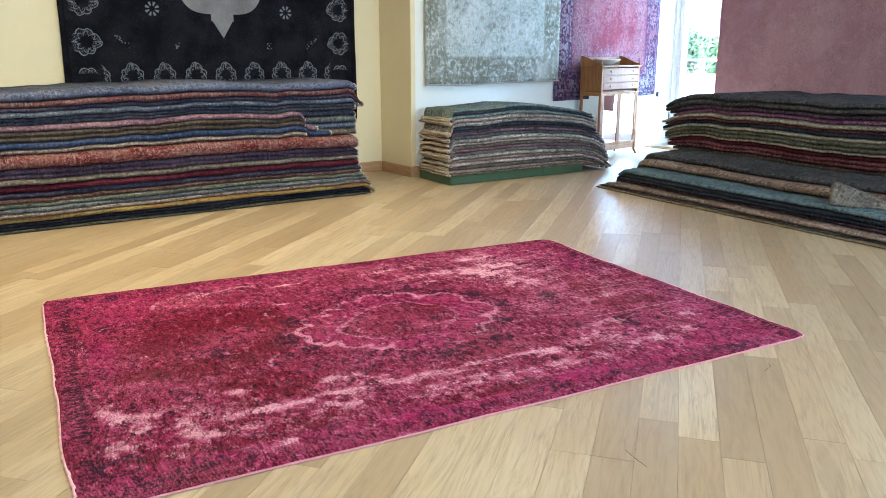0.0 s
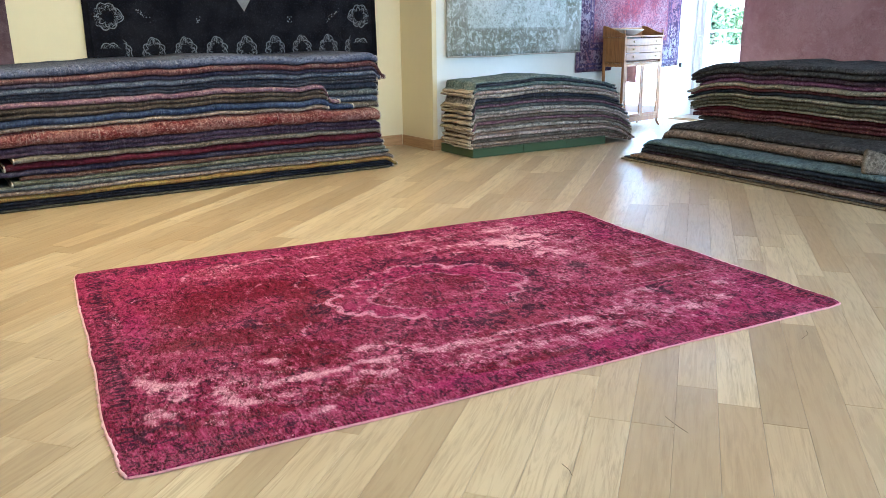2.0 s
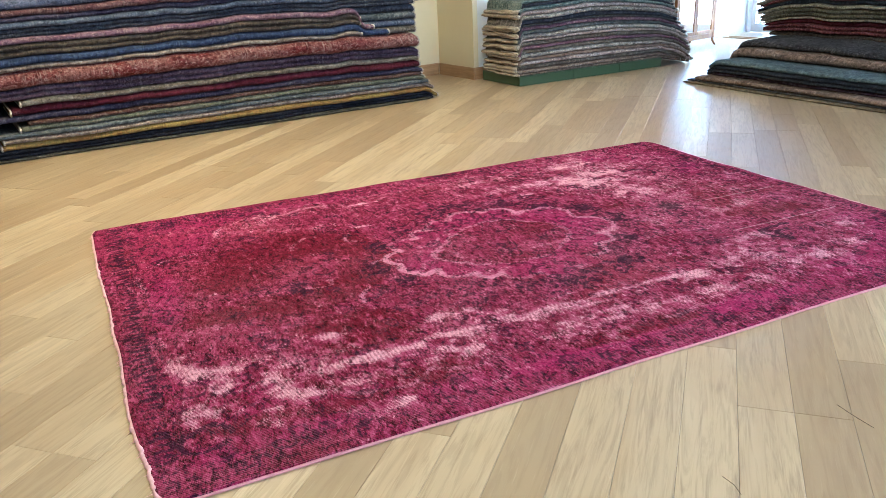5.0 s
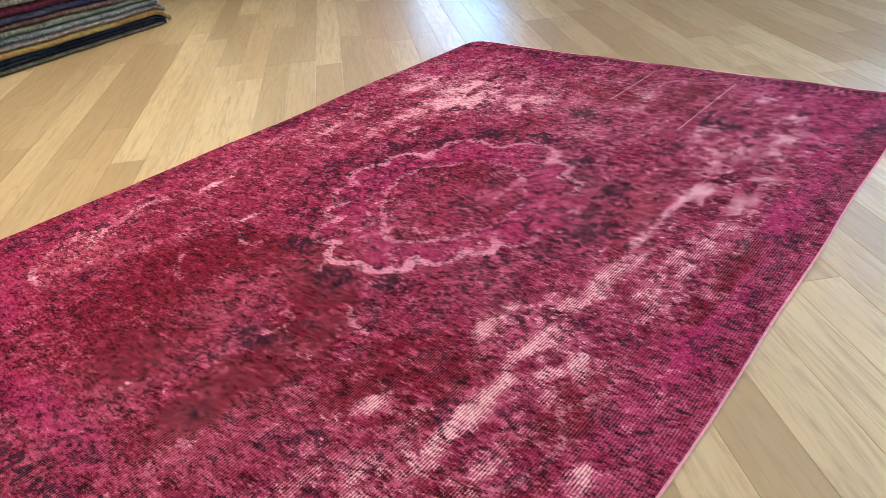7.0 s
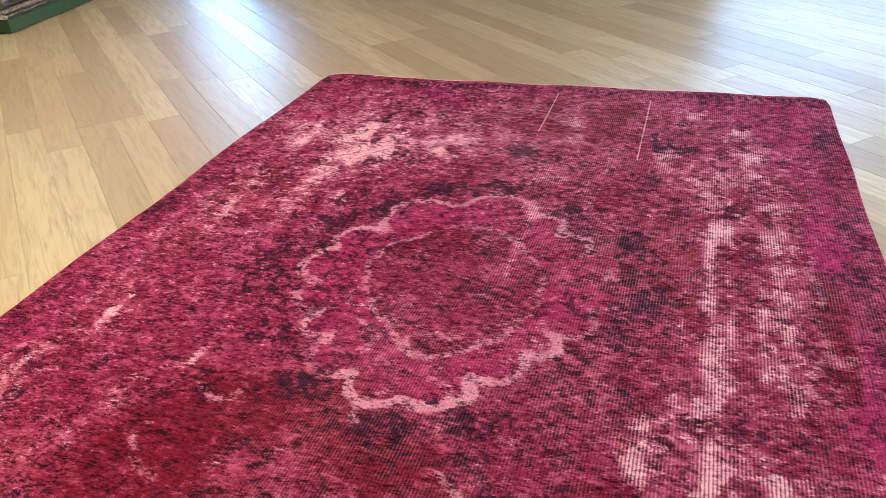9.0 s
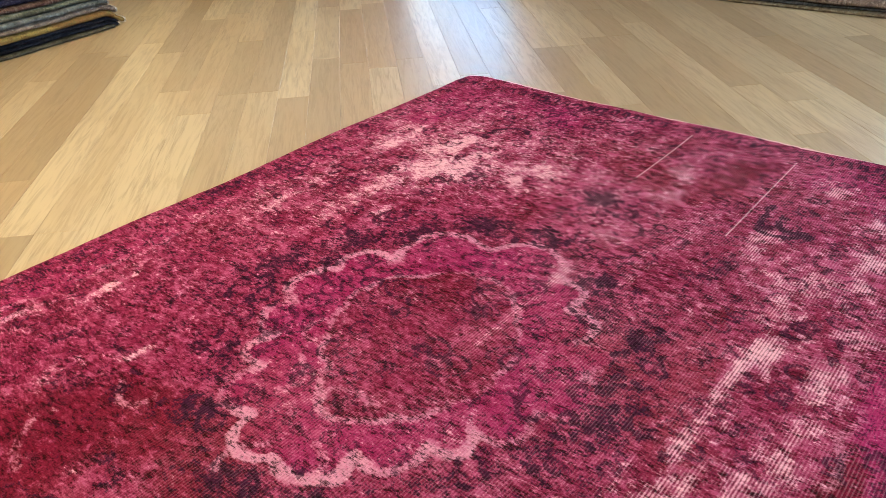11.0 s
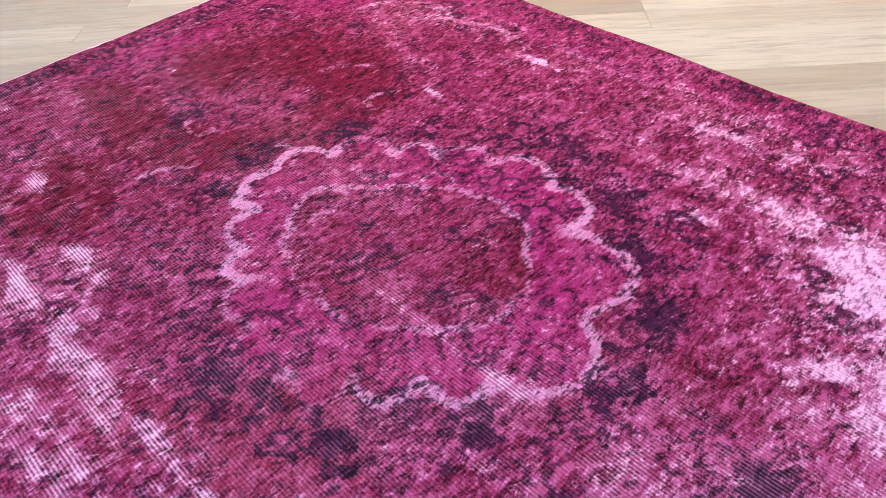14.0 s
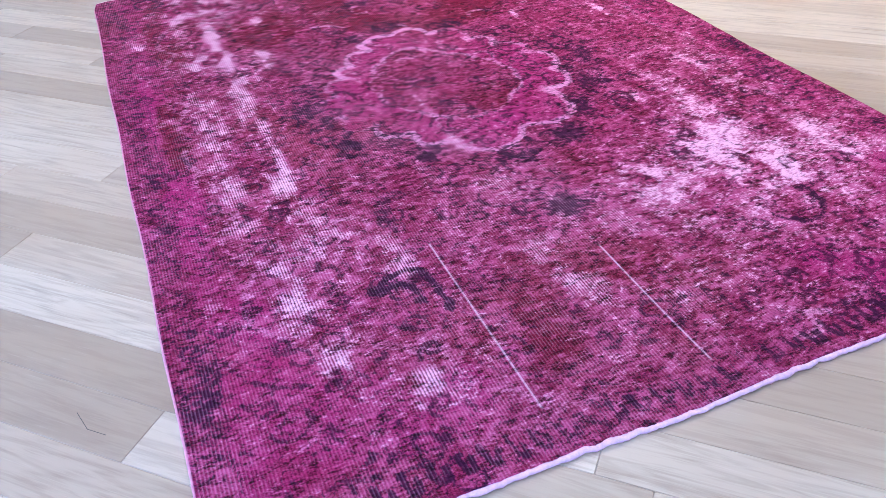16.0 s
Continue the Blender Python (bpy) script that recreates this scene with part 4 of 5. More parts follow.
# tall pile along the cream wall
P_L = Vector((-3.14, 4.98))
left_pile = Pile(placed(P_L, 35.2), 3.12, "tall pile of folded carpets", 10.0, lambda x: 1.0 + 0.05 * math.sin((x - 0.2) * 1.05), 0.0, True)
for colour, h, x0, x1, front, lobes, ends in (
        ("olive grey", 0.020, -0.95, 3.06, 0.01, 1, ""), ("navy", 0.045, -0.03, 3.10, 0.0, 2, "r"), ("gold", 0.036, 0.05, 3.13, 0.0, 1, "lr"),
        ("beige", 0.028, 0.07, 3.10, 0.01, 1, "lr"), ("blue grey", 0.030, 0.0, 3.05, 0.0, 1, "lr"), ("sage grey", 0.032, 0.17, 3.02, 0.01, 1, "lr"),
        ("rust", 0.026, 0.22, 3.0, 0.0, 1, "r"), ("violet blue", 0.036, -0.95, 3.01, 0.02, 1, "r"), ("maroon", 0.048, 0.14, 2.99, 0.0, 1, "lr"),
        ("taupe", 0.036, 0.20, 2.98, 0.01, 1, "lr"), ("plum", 0.068, 0.05, 2.99, 0.02, 2, "r"), ("salmon", 0.100, -0.95, 2.97, -0.03, 1, "r"),
        ("beige", 0.028, -0.95, 2.50, 0.0, 1, "r"), ("blue", 0.045, -0.95, 2.73, -0.01, 1, "r"), ("dark brown", 0.070, -0.95, 2.50, 0.0, 2, "r"),
        ("mauve", 0.036, -0.95, 2.60, 0.0, 1, "r")):
    left_pile.add(colour, h, x0, x1, front, 0.98, lobes, "", ends)
end_pile = Pile(placed(P_L, 35.2), 3.12, "tall pile of folded carpets", 60.0, lambda x: 1.0, left_pile.tops[0] - 0.19)
end_pile.tops = [min(t, left_pile.height(2.8)) for t in [left_pile.height(2.8)] * 401]
rise = (left_pile.height(2.40) - left_pile.height(2.8)) / 4 - 0.001
for colour, x0 in (("taupe", 2.36), ("slate", 2.40), ("blue grey", 2.38), ("teal", 2.36)):
    end_pile.add(colour, rise, x0, 2.98, 0.03, 0.9, 1, f"{colour} carpet end folded into the pile", "r")
level = left_pile.height(2.40)
for k, x in enumerate(left_pile.xs):
    if x > 2.45:
        left_pile.tops[k] = max(left_pile.tops[k], end_pile.height(2.8), level - 0.012 * min(1.0, (x - 2.45) / 0.3))
for colour, h, x0, x1, front, lobes, ends in (
        ("teal", 0.052, -0.95, 2.97, 0.03, 2, "r"), ("slate", 0.036, -0.95, 3.0, 0.01, 1, "r"), ("violet blue", 0.030, -0.95, 3.02, 0.02, 1, "r"),
        ("rose", 0.040, -0.95, 3.04, 0.0, 1, "r"), ("slate blue", 0.062, -0.95, 2.98, 0.01, 1, "r")):
    left_pile.add(colour, h, x0, x1, front, 0.98, lobes, "", ends)

# low pile on a green painted platform
P_M = Vector((0.09, 7.17))
m_box = placed(P_M, 32.7)
platform = thing("platform", "low green painted wooden platform under folded carpets", "platform", m_box)
for k, (x0, x1) in enumerate(((0.0, 0.575), (0.579, 1.10), (1.104, 1.62))):
    part("front_board", boxed(x0, x1, 0.0, 0.02, 0.004, 0.078, 0.003), GREEN, platform)
part("side_board", boxed(0.0, 0.02, 0.022, 0.56, 0.004, 0.078, 0.003), GREEN, platform)
part("side_board", boxed(1.60, 1.62, 0.022, 0.56, 0.004, 0.078, 0.003), GREEN, platform)
part("top_board", boxed(0.0, 1.62, 0.001, 0.56, 0.079, 0.086, 0.002), GREEN, platform)


def low_shape(x):
    return 1.0 + 0.05 * math.sin(x * 2.6) - 0.14 * max(0.0, (x - 1.15) / 0.85) ** 1.5


low_pile = Pile(m_box, 1.83, "low pile of folded carpets", 90.0, low_shape, 0.087)
# the boards end short of the carpets, whose ends hang over
low_pile.tops = [0.087 - 0.075 * max(0.0, min(1.0, (x - 1.60) / 0.35)) for x in low_pile.xs]
for colour, h, x1, ends in (
        ("brown", 0.016, 1.86, "Ll"), ("beige", 0.030, 1.93, "L"), ("taupe", 0.034, 1.98, "L"), ("pink grey", 0.030, 2.00, "Ll"), ("brown", 0.026, 2.02, "L"),
        ("grey patterned", 0.034, 1.98, "Ll"), ("taupe", 0.030, 1.98, "L"), ("mauve", 0.024, 1.97, "L"), ("taupe", 0.034, 1.96, "Ll"), ("pink grey", 0.022, 1.95, "L"), ("grey patterned", 0.036, 1.93, "L"), ("blue grey", 0.030, 1.92, "L"),
        ("mauve", 0.030, 1.90, "Ll"), ("charcoal", 0.016, 1.84, "L"), ("teal", 0.034, 1.80, "L"), ("grey patterned", 0.036, 1.78, "Ll"), ("pink grey", 0.034, 1.76, "Ll"), ("pale teal", 0.034, 1.78, "L"), ("teal", 0.022, 1.75, "L"), ("pale teal", 0.026, 1.72, "Ll")):
    low_pile.add(colour, h, 0.06 * abs(wobble(low_pile.count * 1.9, 4.0)) - 0.01, x1, 0.02 * wobble(low_pile.count * 2.3, 1.0), 0.50, 1, "", ends + "r")

# broad stepped pile before the street wall
P_R = Vector((1.42, 7.08))
m_right = placed(P_R, -59.7)
right_pile = Pile(m_right, 3.27, "broad stepped pile of folded carpets", 200.0)
for colour, h, x0, x1, front, deep, lobes, slope in (
        ("sand", 0.016, 0.0, 3.27, 0.0, 2.0, 1, 0.0), ("charcoal", 0.014, 0.01, 3.20, 0.03, 2.0, 1, 0.0), ("brown", 0.036, 0.10, 3.24, 0.02, 2.0, 1, 0.0), ("plum", 0.026, 0.20, 3.22, 0.09, 2.0, 1, 0.0),
        ("black navy", 0.050, 0.16, 3.18, 0.08, 2.0, 2, 0.0), ("steel blue", 0.040, 0.16, 3.12, 0.10, 2.0, 1, 0.0),
        ("brown", 0.072, 0.04, 3.20, 0.33, 1.8, 1, 0.0), ("charcoal", 0.050, 0.02, 3.22, 0.40, 1.7, 1, 0.06)):
    right_pile.add(colour, h, x0, x1, front, deep, lobes, "", "", True, None, slope)


def wedge(x):
    f = max(0.0, min(1.0, (x + 0.05) / 0.6))
    return 0.45 + 0.55 * (1 - (1 - f) ** 2)


def blunt(x):
    f = max(0.0, min(1.0, (x + 0.1) / 0.5))
    return 0.84 + 0.16 * (1 - (1 - f) ** 2)


right_pile.open_left = True
right_pile.tops = [t if x > 0.40 else right_pile.height(0.40) for x, t in zip(right_pile.xs, list(right_pile.tops))]
for colour, h, x0, x1, front, lobes in (
        ("dark brown", 0.045, 0.12, 3.2, 0.82, 1), ("dark wine", 0.060, 0.06, 3.2, 0.80, 2), ("maroon", 0.035, 0.05, 3.2, 0.83, 1), ("khaki", 0.022, 0.02, 3.2, 0.81, 1), ("olive", 0.070, 0.03, 3.2, 0.80, 2),
        ("khaki", 0.026, 0.00, 3.2, 0.78, 1), ("black navy", 0.034, -0.03, 3.2, 0.83, 1), ("dark wine", 0.024, 0.0, 3.2, 0.82, 1), ("khaki", 0.034, -0.02, 3.2, 0.79, 1), ("purple", 0.036, 0.06, 3.2, 0.85, 1), ("plum", 0.040, 0.04, 3.2, 0.83, 1), ("charcoal", 0.085, 0.0, 3.2, 0.81, 2)):
    right_pile.shape = wedge if right_pile.count < 12 else blunt
    right_pile.add(colour, h, x0, x1, front, 1.2, lobes)


# turned-back carpet corner on the blue carpet: a folded flap, high at its edge and running out flat
bm = bmesh.new()
rings = []
FLAP_Z = 0.190
for k in range(17):
    f = k / 16
    x, h, d = 2.22 + 0.36 * f + 0.02 * math.sin(f * 7), 0.145 * (1 - f) + 0.010, 0.24 - 0.12 * f
    y = 0.12 + 0.20 * f
    prof = ((0.0, 0.0), (-0.012, 0.10), (0.012, 0.55), (0.055, 0.90), (0.090, 1.0), (0.125, 0.93), (d * 0.75, 0.55), (d, 0.0))
    rings.append([bm.verts.new((x - 0.05 * pz * (1 - f) + 0.01 * wobble(k * 0.7, pz * 3), y + py * (1 - 0.4 * f), FLAP_Z + pz * h)) for py, pz in prof])
for a, b in zip(rings, rings[1:]):
    for j in range(len(a)):
        bm.faces.new((a[j], a[(j + 1) % len(a)], b[(j + 1) % len(a)], b[j]))
bm.faces.new(rings[0])
bm.faces.new(rings[-1])
thing("carpet_corner", "taupe grey turned-back corner of a carpet on the blue one", "carpet", m_right, bm, dye("taupe"), True)


# ---- carpets hung on the walls ----
def hanging(name, start, direction, angle, s0, s1, z0, z1, off, material, label, seed, edge=None):
    """A carpet hung flat before a wall; its origin is its lower middle, x along the wall, z up."""
    wide = s1 - s0
    p = start + direction * ((s0 + s1) / 2)
    ob = thing(name, label, "hanging carpet", placed(p, angle, z0))
    bm = bmesh.new()
    nx, nz = 48, 40
    front, back = [], []
    for i in range(nx + 1):
        f_col, b_col = [], []
        for j in range(nz + 1):
            x, z = (i / nx - 0.5) * wide, j / nz * (z1 - z0)
            loose = max(0.0, 1 - j / nz)
            y = -off - 0.012 * loose * wobble(x * 2.2, z * 0.8, seed) - 0.004 * wobble(x * 7, z * 4, seed + 4)
            x += 0.010 * wobble(z * 1.5, seed + 2) * (1 if i > nx / 2 else -1) * abs(i / nx - 0.5) * 2
            zz = z + (0.012 * wobble(x * 1.3, seed + 8) if j == 0 else 0.0)
            f_col.append(bm.verts.new((x, y, zz)))
            b_col.append(bm.verts.new((x, y + 0.009, zz)))
        front.append(f_col)
        back.append(b_col)
    for i in range(nx):
        for j in range(nz):
            bm.faces.new((front[i][j], front[i + 1][j], front[i + 1][j + 1], front[i][j + 1]))
            bm.faces.new((back[i][j], back[i][j + 1], back[i + 1][j + 1], back[i + 1][j]))
        for j in (0, nz):
            bm.faces.new((front[i][j], back[i][j], back[i + 1][j], front[i + 1][j]))
    for i in (0, nx):
        for j in range(nz):
            bm.faces.new((front[i][j], front[i][j + 1], back[i][j + 1], back[i][j]))
    part("woven_field", bm, material, ob, "", True)
    if edge:
        pts = [((i / nx - 0.5) * wide, -off - 0.004, 0.012 * wobble((i / nx - 0.5) * wide * 1.3, seed + 8)) for i in range(nx + 1)]
        part("bottom_edge", tube(pts, 0.007, 6), edge, ob, "pale bound lower edge", True)
    # rail behind the top edge, by which it hangs
    part("hanging_rail", boxed(-wide / 2 + 0.02, wide / 2 - 0.02, -off + 0.012, -0.001, z1 - z0 - 0.05, z1 - z0 - 0.01), WHITE_METAL, ob, "thin white rail")
    return ob


def black_mat():
    """Black overdyed carpet with pale grey drawn palmettes and a grey medallion."""
    m = Mat("black_overdyed", 0.95, Specular_IOR_Level=0.06)
    x, _, z = m.xyz()
    pile, patch = m.noise(150, 3, 0.7), m.noise(4, 4, 0.6)
    a = m.mix(patch.step(0.35, 0.7), (0.005, 0.005, 0.008), (0.013, 0.013, 0.018))
    jit = (m.noise(24, 3) - 0.5) * 0.03

    def palmette(px, pz, size):
        """A pointed, scalloped arch with a second line and curls inside; its tip points along pz."""
        px, pz = px + jit * 0.5, pz + jit * 0.5
        ang = pz.atan2(px)
        rad = (px * px + pz * pz).sqrt() / size
        tip = ang.sin().max(0.0).pow(14.0)
        lobes = (ang * 4.0 + 0.4).sin().abs() * 0.14
        open_ = (pz / size).step(-0.95, -0.70)
        out = rad - lobes - tip * 0.30 - (pz / size) * -0.10 - 0.80
        line = out.abs().step(0.062, 0.022) * open_
        inner = (rad - (ang * 4.0 + 1.2).sin().abs() * 0.30 - tip * 0.22 - 0.44).abs().step(0.066, 0.020) * open_
        curls = (m.noise(42, 1.5, 0.5, 1.5) - 0.5).abs().step(0.030, 0.010) * out.step(-0.06, -0.10) * rad.step(0.40, 0.5)
        spine = px.abs().step(0.006, 0.002) * rad.step(1.0, 0.95) * rad.step(0.55, 0.6)
        return line.max(inner).max(curls).max(spine)

    base = 0.455  # height of the lower border's flowers over the lower edge
    gap = 0.268
    row = palmette((x + gap / 2).mod(gap) - gap / 2, z - base, 0.100) * x.abs().step(1.05, 1.02) * (z - base).abs().step(0.16, 0.14)
    zz = (z - base - 0.12).mod(0.31) - 0.155
    col = palmette(zz, x.abs() * -1.0 + 1.14, 0.112) * (x.abs() - 1.12).abs().step(0.18, 0.16) * z.step(base + 0.02, base + 0.04)
    rx, rz = x.abs() - 0.60, z - 1.0
    rosette = ((rx * rx + rz * rz).sqrt() - 0.042).abs().step(0.022, 0.010) * (rz.atan2(rx) * 4.0).sin().abs().step(0.55, 0.85)
    spray = ((x.abs() - 0.86) * 0.6 + (z - 0.74) * -0.8).abs().step(0.020, 0.010) * ((x.abs() - 0.86).abs().step(0.075, 0.065)) + ((x.abs() - 0.42).abs().max((z - 0.70).abs())).step(0.030, 0.024)
    sprig = rosette.max(spray * m.cells(60, "F1").step(0.40, 0.28))
    a = m.mix(((m.noise(60, 5, 0.8, 0.4) - 0.5) * 8.0).step(0.1, 1.2) * patch.step(0.30, 0.60), a, (0.022, 0.023, 0.031))
    a = m.mix((row + col).min(1.0) * pile.step(0.36, 0.50) * 0.9, a, (0.20, 0.21, 0.235))
    a = m.mix(sprig * 0.8, a, (0.22, 0.23, 0.25))
    # grey medallion with a pendant
    zm = z - (1.52 - 0.55)
    body = ((x.abs() / 0.40).pow(4.0) + ((zm - 0.62).abs() / 0.62).pow(4.0)).step(1.03, 0.97)
    drop = (x.abs() - 0.10).step(0.004, -0.004) * zm.step(-0.06, -0.055) + (x.abs() + (zm + 0.06) * -0.62 - 0.088).step(0.004, -0.004) * zm.step(-0.05, -0.06) * zm.step(-0.215, -0.20)
    a = m.mix((body + drop).min(1.0), a, m.mix(patch.step(0.3, 0.7), (0.15, 0.15, 0.16), (0.23, 0.23, 0.24)))
    a = m.mix((x.abs() - 1.285).abs().step(0.012, 0.004) * 0.6, a, (0.004, 0.004, 0.005))
    return m.done(m.shade(a, pile * 0.8 + 0.6), pile, 0.5, 0.003)


def faded_mat(name, base, second, pale, border, wide, scale=1.0):
    """A faded hung carpet: lattice of soft flowers, a darker border, worn pale zones."""
    m = Mat(name, 0.95, Specular_IOR_Level=0.15)
    x, _, z = m.xyz()
    pile, patch, mid_ = m.noise(130, 3, 0.7), m.noise(2.2, 5, 0.6), m.noise(12, 4, 0.7, 1.0)
    flower = m.cells(9.0 * scale, "F1")
    lines = (m.noise(15.0 * scale, 2, 0.5, 2.0) - 0.5).abs()
    mott = (m.noise(26, 5, 0.75, 0.6) - 0.5) * 8.0
    a = m.mix(patch.step(0.35, 0.65), base, second)
    a = m.mix(flower.step(0.42, 0.22) * mid_.step(0.35, 0.6) * 0.55, a, border)
    a = m.mix((lines.step(0.035, 0.01) * 0.8 - mott * 0.25).step(0.2, 0.8) * 0.65, a, border)
    a = m.mix((mott * -1.0).step(0.3, 1.2) * 0.45, a, border)
    edge = (wide / 2 - x.abs()).min(z)
    a = m.mix(edge.step(0.27, 0.24) * ((mid_ - 0.5) * 7.0).step(-1.0, 0.2) * 0.85, a, border)
    a = m.mix((edge - 0.26).abs().step(0.018, 0.006) * 0.5, a, border)
    a = m.mix((edge - 0.06).abs().step(0.014, 0.005) * 0.5, a, border)
    a = m.mix(patch.step(0.45, 0.75) * mid_.step(0.3, 0.65) * 0.65, a, pale)
    a = m.mix(mott.step(0.2, 1.1) * 0.55, a, pale)
    return m.done(m.shade(a, pile * 0.7 + 0.65), pile, 0.5, 0.003)


def bordered_mat():
    """Pink carpet with a fine all-over pattern, a pale blue inner band and a navy flowered border."""
    m = Mat("pink_blue_bordered", 0.95, Specular_IOR_Level=0.15)
    x, _, z = m.xyz()
    pile, patch = m.noise(130, 3, 0.7), (m.noise(2.0, 4, 0.6) - 0.5) * 5.0
    mott = (m.noise(34, 4, 0.75, 0.6) - 0.5) * 8.0
    fine = (m.noise(30, 2, 0.5, 1.8) - 0.5).abs()
    a = m.mix((patch + mott * 0.4).step(-0.6, 0.8), (0.20, 0.040, 0.060), (0.27, 0.13, 0.155))
    edge = (1.04 - x.abs()).min(z - 0.02)
    pale = ((edge - 0.42).abs().step(0.22, 0.02) * 0.75 + patch.step(0.2, 1.2) * 0.5 + (x + 0.05).abs().step(0.05, 0.01) * 0.4).min(1.0)
    a = m.mix((pale + mott * 0.25).step(0.15, 1.1) * 0.55, a, (0.30, 0.25, 0.28))
    inner = edge.step(0.29, 0.31)
    a = m.mix((fine.step(0.085, 0.020) - mott * 0.2).step(0.2, 0.8) * 0.75 * (inner * 0.5 + 0.5), a, (0.065, 0.030, 0.060))
    border = edge.step(0.30, 0.28)
    ground_ = m.mix(((m.noise(17, 3, 0.6, 1.6) - 0.5) * 6.0 + mott * 0.2).step(-0.35, 0.25), (0.035, 0.020, 0.045), m.mix(patch.step(-0.6, 0.8), (0.22, 0.10, 0.125), (0.30, 0.28, 0.32)))
    ground_ = m.mix(fine.step(0.05, 0.015) * 0.7, ground_, (0.055, 0.045, 0.12))
    a = m.mix(border * 0.92, a, ground_)
    for at in (0.295, 0.235, 0.065, 0.02):
        a = m.mix((edge - at).abs().step(0.014, 0.006) * 0.65, a, (0.045, 0.035, 0.10))
    return m.done(m.shade(a, pile * 0.9 + 0.55), pile, 0.5, 0.003)


def plain_mat(name, a0, a1, pale):
    m = Mat(name, 0.95, Specular_IOR_Level=0.15)
    pile, patch = m.noise(140, 3, 0.7), m.noise(1.6, 5, 0.65, 0.5)
    a = m.mix(patch.step(0.35, 0.65), a0, a1)
    a = m.mix(m.noise(9, 5, 0.75, 0.4).step(0.5, 0.75) * 0.5, a, pale)
    curl = (m.noise(15, 2, 0.5, 2.0) - 0.5).abs().step(0.040, 0.010) * m.noise(3.0, 3).step(0.42, 0.60)
    a = m.mix(curl * 0.45, a, m.shade(a0, 0.55))
    a = m.mix(((m.noise(45, 4, 0.75, 0.4) - 0.5) * 8.0).step(0.2, 1.2) * 0.25, a, pale)
    return m.done(m.shade(a, pile * 0.7 + 0.65), pile, 0.5, 0.003)


LEN_A = 6.6
hanging("wall_carpet", P_A0, DIR_A, ANG_A, LEN_A - 2.95, LEN_A - 0.30, 0.55, 2.85, 0.035, black_mat(), "black overdyed carpet with grey medallion hung on the cream wall", 3.0)
hanging("wall_carpet", P_A0, DIR_A, ANG_A, LEN_A - 5.3, LEN_A - 3.48, 0.55, 2.85, 0.035, plain_mat("dark_mauve_carpet", (0.075, 0.045, 0.055), (0.13, 0.085, 0.10), (0.20, 0.15, 0.16)), "dark mauve worn carpet hung on the cream wall", 5.0)
hanging("wall_carpet", P_COL, DIR_B, ANG_B, 0.15, 2.16, 0.885, 2.8, 0.045, faded_mat("faded_grey_carpet", (0.42, 0.45, 0.43), (0.53, 0.56, 0.55), (0.72, 0.73, 0.71), (0.15, 0.145, 0.105), 2.01), "faded grey green carpet with worn flowers hung on the white wall", 7.0, PALE_EDGE)
hanging("wall_carpet", P_COL, DIR_B, ANG_B, 2.12, 4.20, 0.655, 2.8, 0.022, bordered_mat(), "faded pink carpet with navy flowered border on the white wall", 9.0)
hung = hanging("wall_carpet", P_BEND + IN_C * 0.6, DIR_C, ANG_C, 1.29, 4.7, 0.45, 2.85, 0.03, plain_mat("dusty_maroon_carpet", (0.36, 0.185, 0.195), (0.45, 0.26, 0.265), (0.56, 0.37, 0.36)), "plain dusty maroon carpet hung before the street window", 11.0)
for x in (-1.2, 1.2):
    part("hanger", boxed(x - 0.006, x + 0.006, -0.015, -0.003, 2.36, 2.549), DARK_METAL, hung)


# ---- music cabinet with glazed doors ----
m_cab = pose(1.806, 9.018, 0, 0, 0, ANG_B)
cab = thing("music_cabinet", "honey coloured mahogany music cabinet with glazed doors and brass knobs", "cabinet", m_cab)
CW, CD, CZ0, CZ1 = 0.74, 0.30, 0.09, 1.035


def cab_part(name, args, material=CABINET_WOOD, parent=None, label=""):
    return part(name, boxed(*args), material, parent or cab, label)


cab_part("back_panel", (0.02, CW - 0.02, CD - 0.012, CD, CZ0, CZ1, 0.001), WHITE)
for x in (0.0, CW - 0.032):
    for y in (0.0, CD - 0.032):
        pts = [(x + 0.016, y + 0.016, CZ0 + 0.01), (x + 0.016, y + 0.014, 0.06), (x + 0.016 + (-0.012 if x == 0 else 0.012), y + (0.004 if y == 0 else 0.028), 0.035), (x + 0.016 + (-0.022 if x == 0 else 0.022), y + (-0.008 if y == 0 else 0.038), 0.012)]
        part("leg", tube(pts, lambda f: 0.016 - 0.007 * f, 8), CABINET_WOOD, cab, "", True)
        cab_part("corner_post", (x, x + 0.032, y, y + 0.032, CZ0, CZ1, 0.003))
cab_part("bottom_rail", (0.034, CW - 0.034, 0.004, 0.026, CZ0, CZ0 + 0.05, 0.003))
cab_part("floor_board", (0.02, CW - 0.02, 0.03, CD - 0.014, CZ0 + 0.03, CZ0 + 0.045, 0.002))
cab_part("shelf", (0.03, CW - 0.03, 0.035, CD - 0.014, 0.755, 0.77, 0.002))
cab_part("top_board", (-0.012, CW + 0.012, -0.014, CD + 0.004, CZ1, CZ1 + 0.018, 0.005))
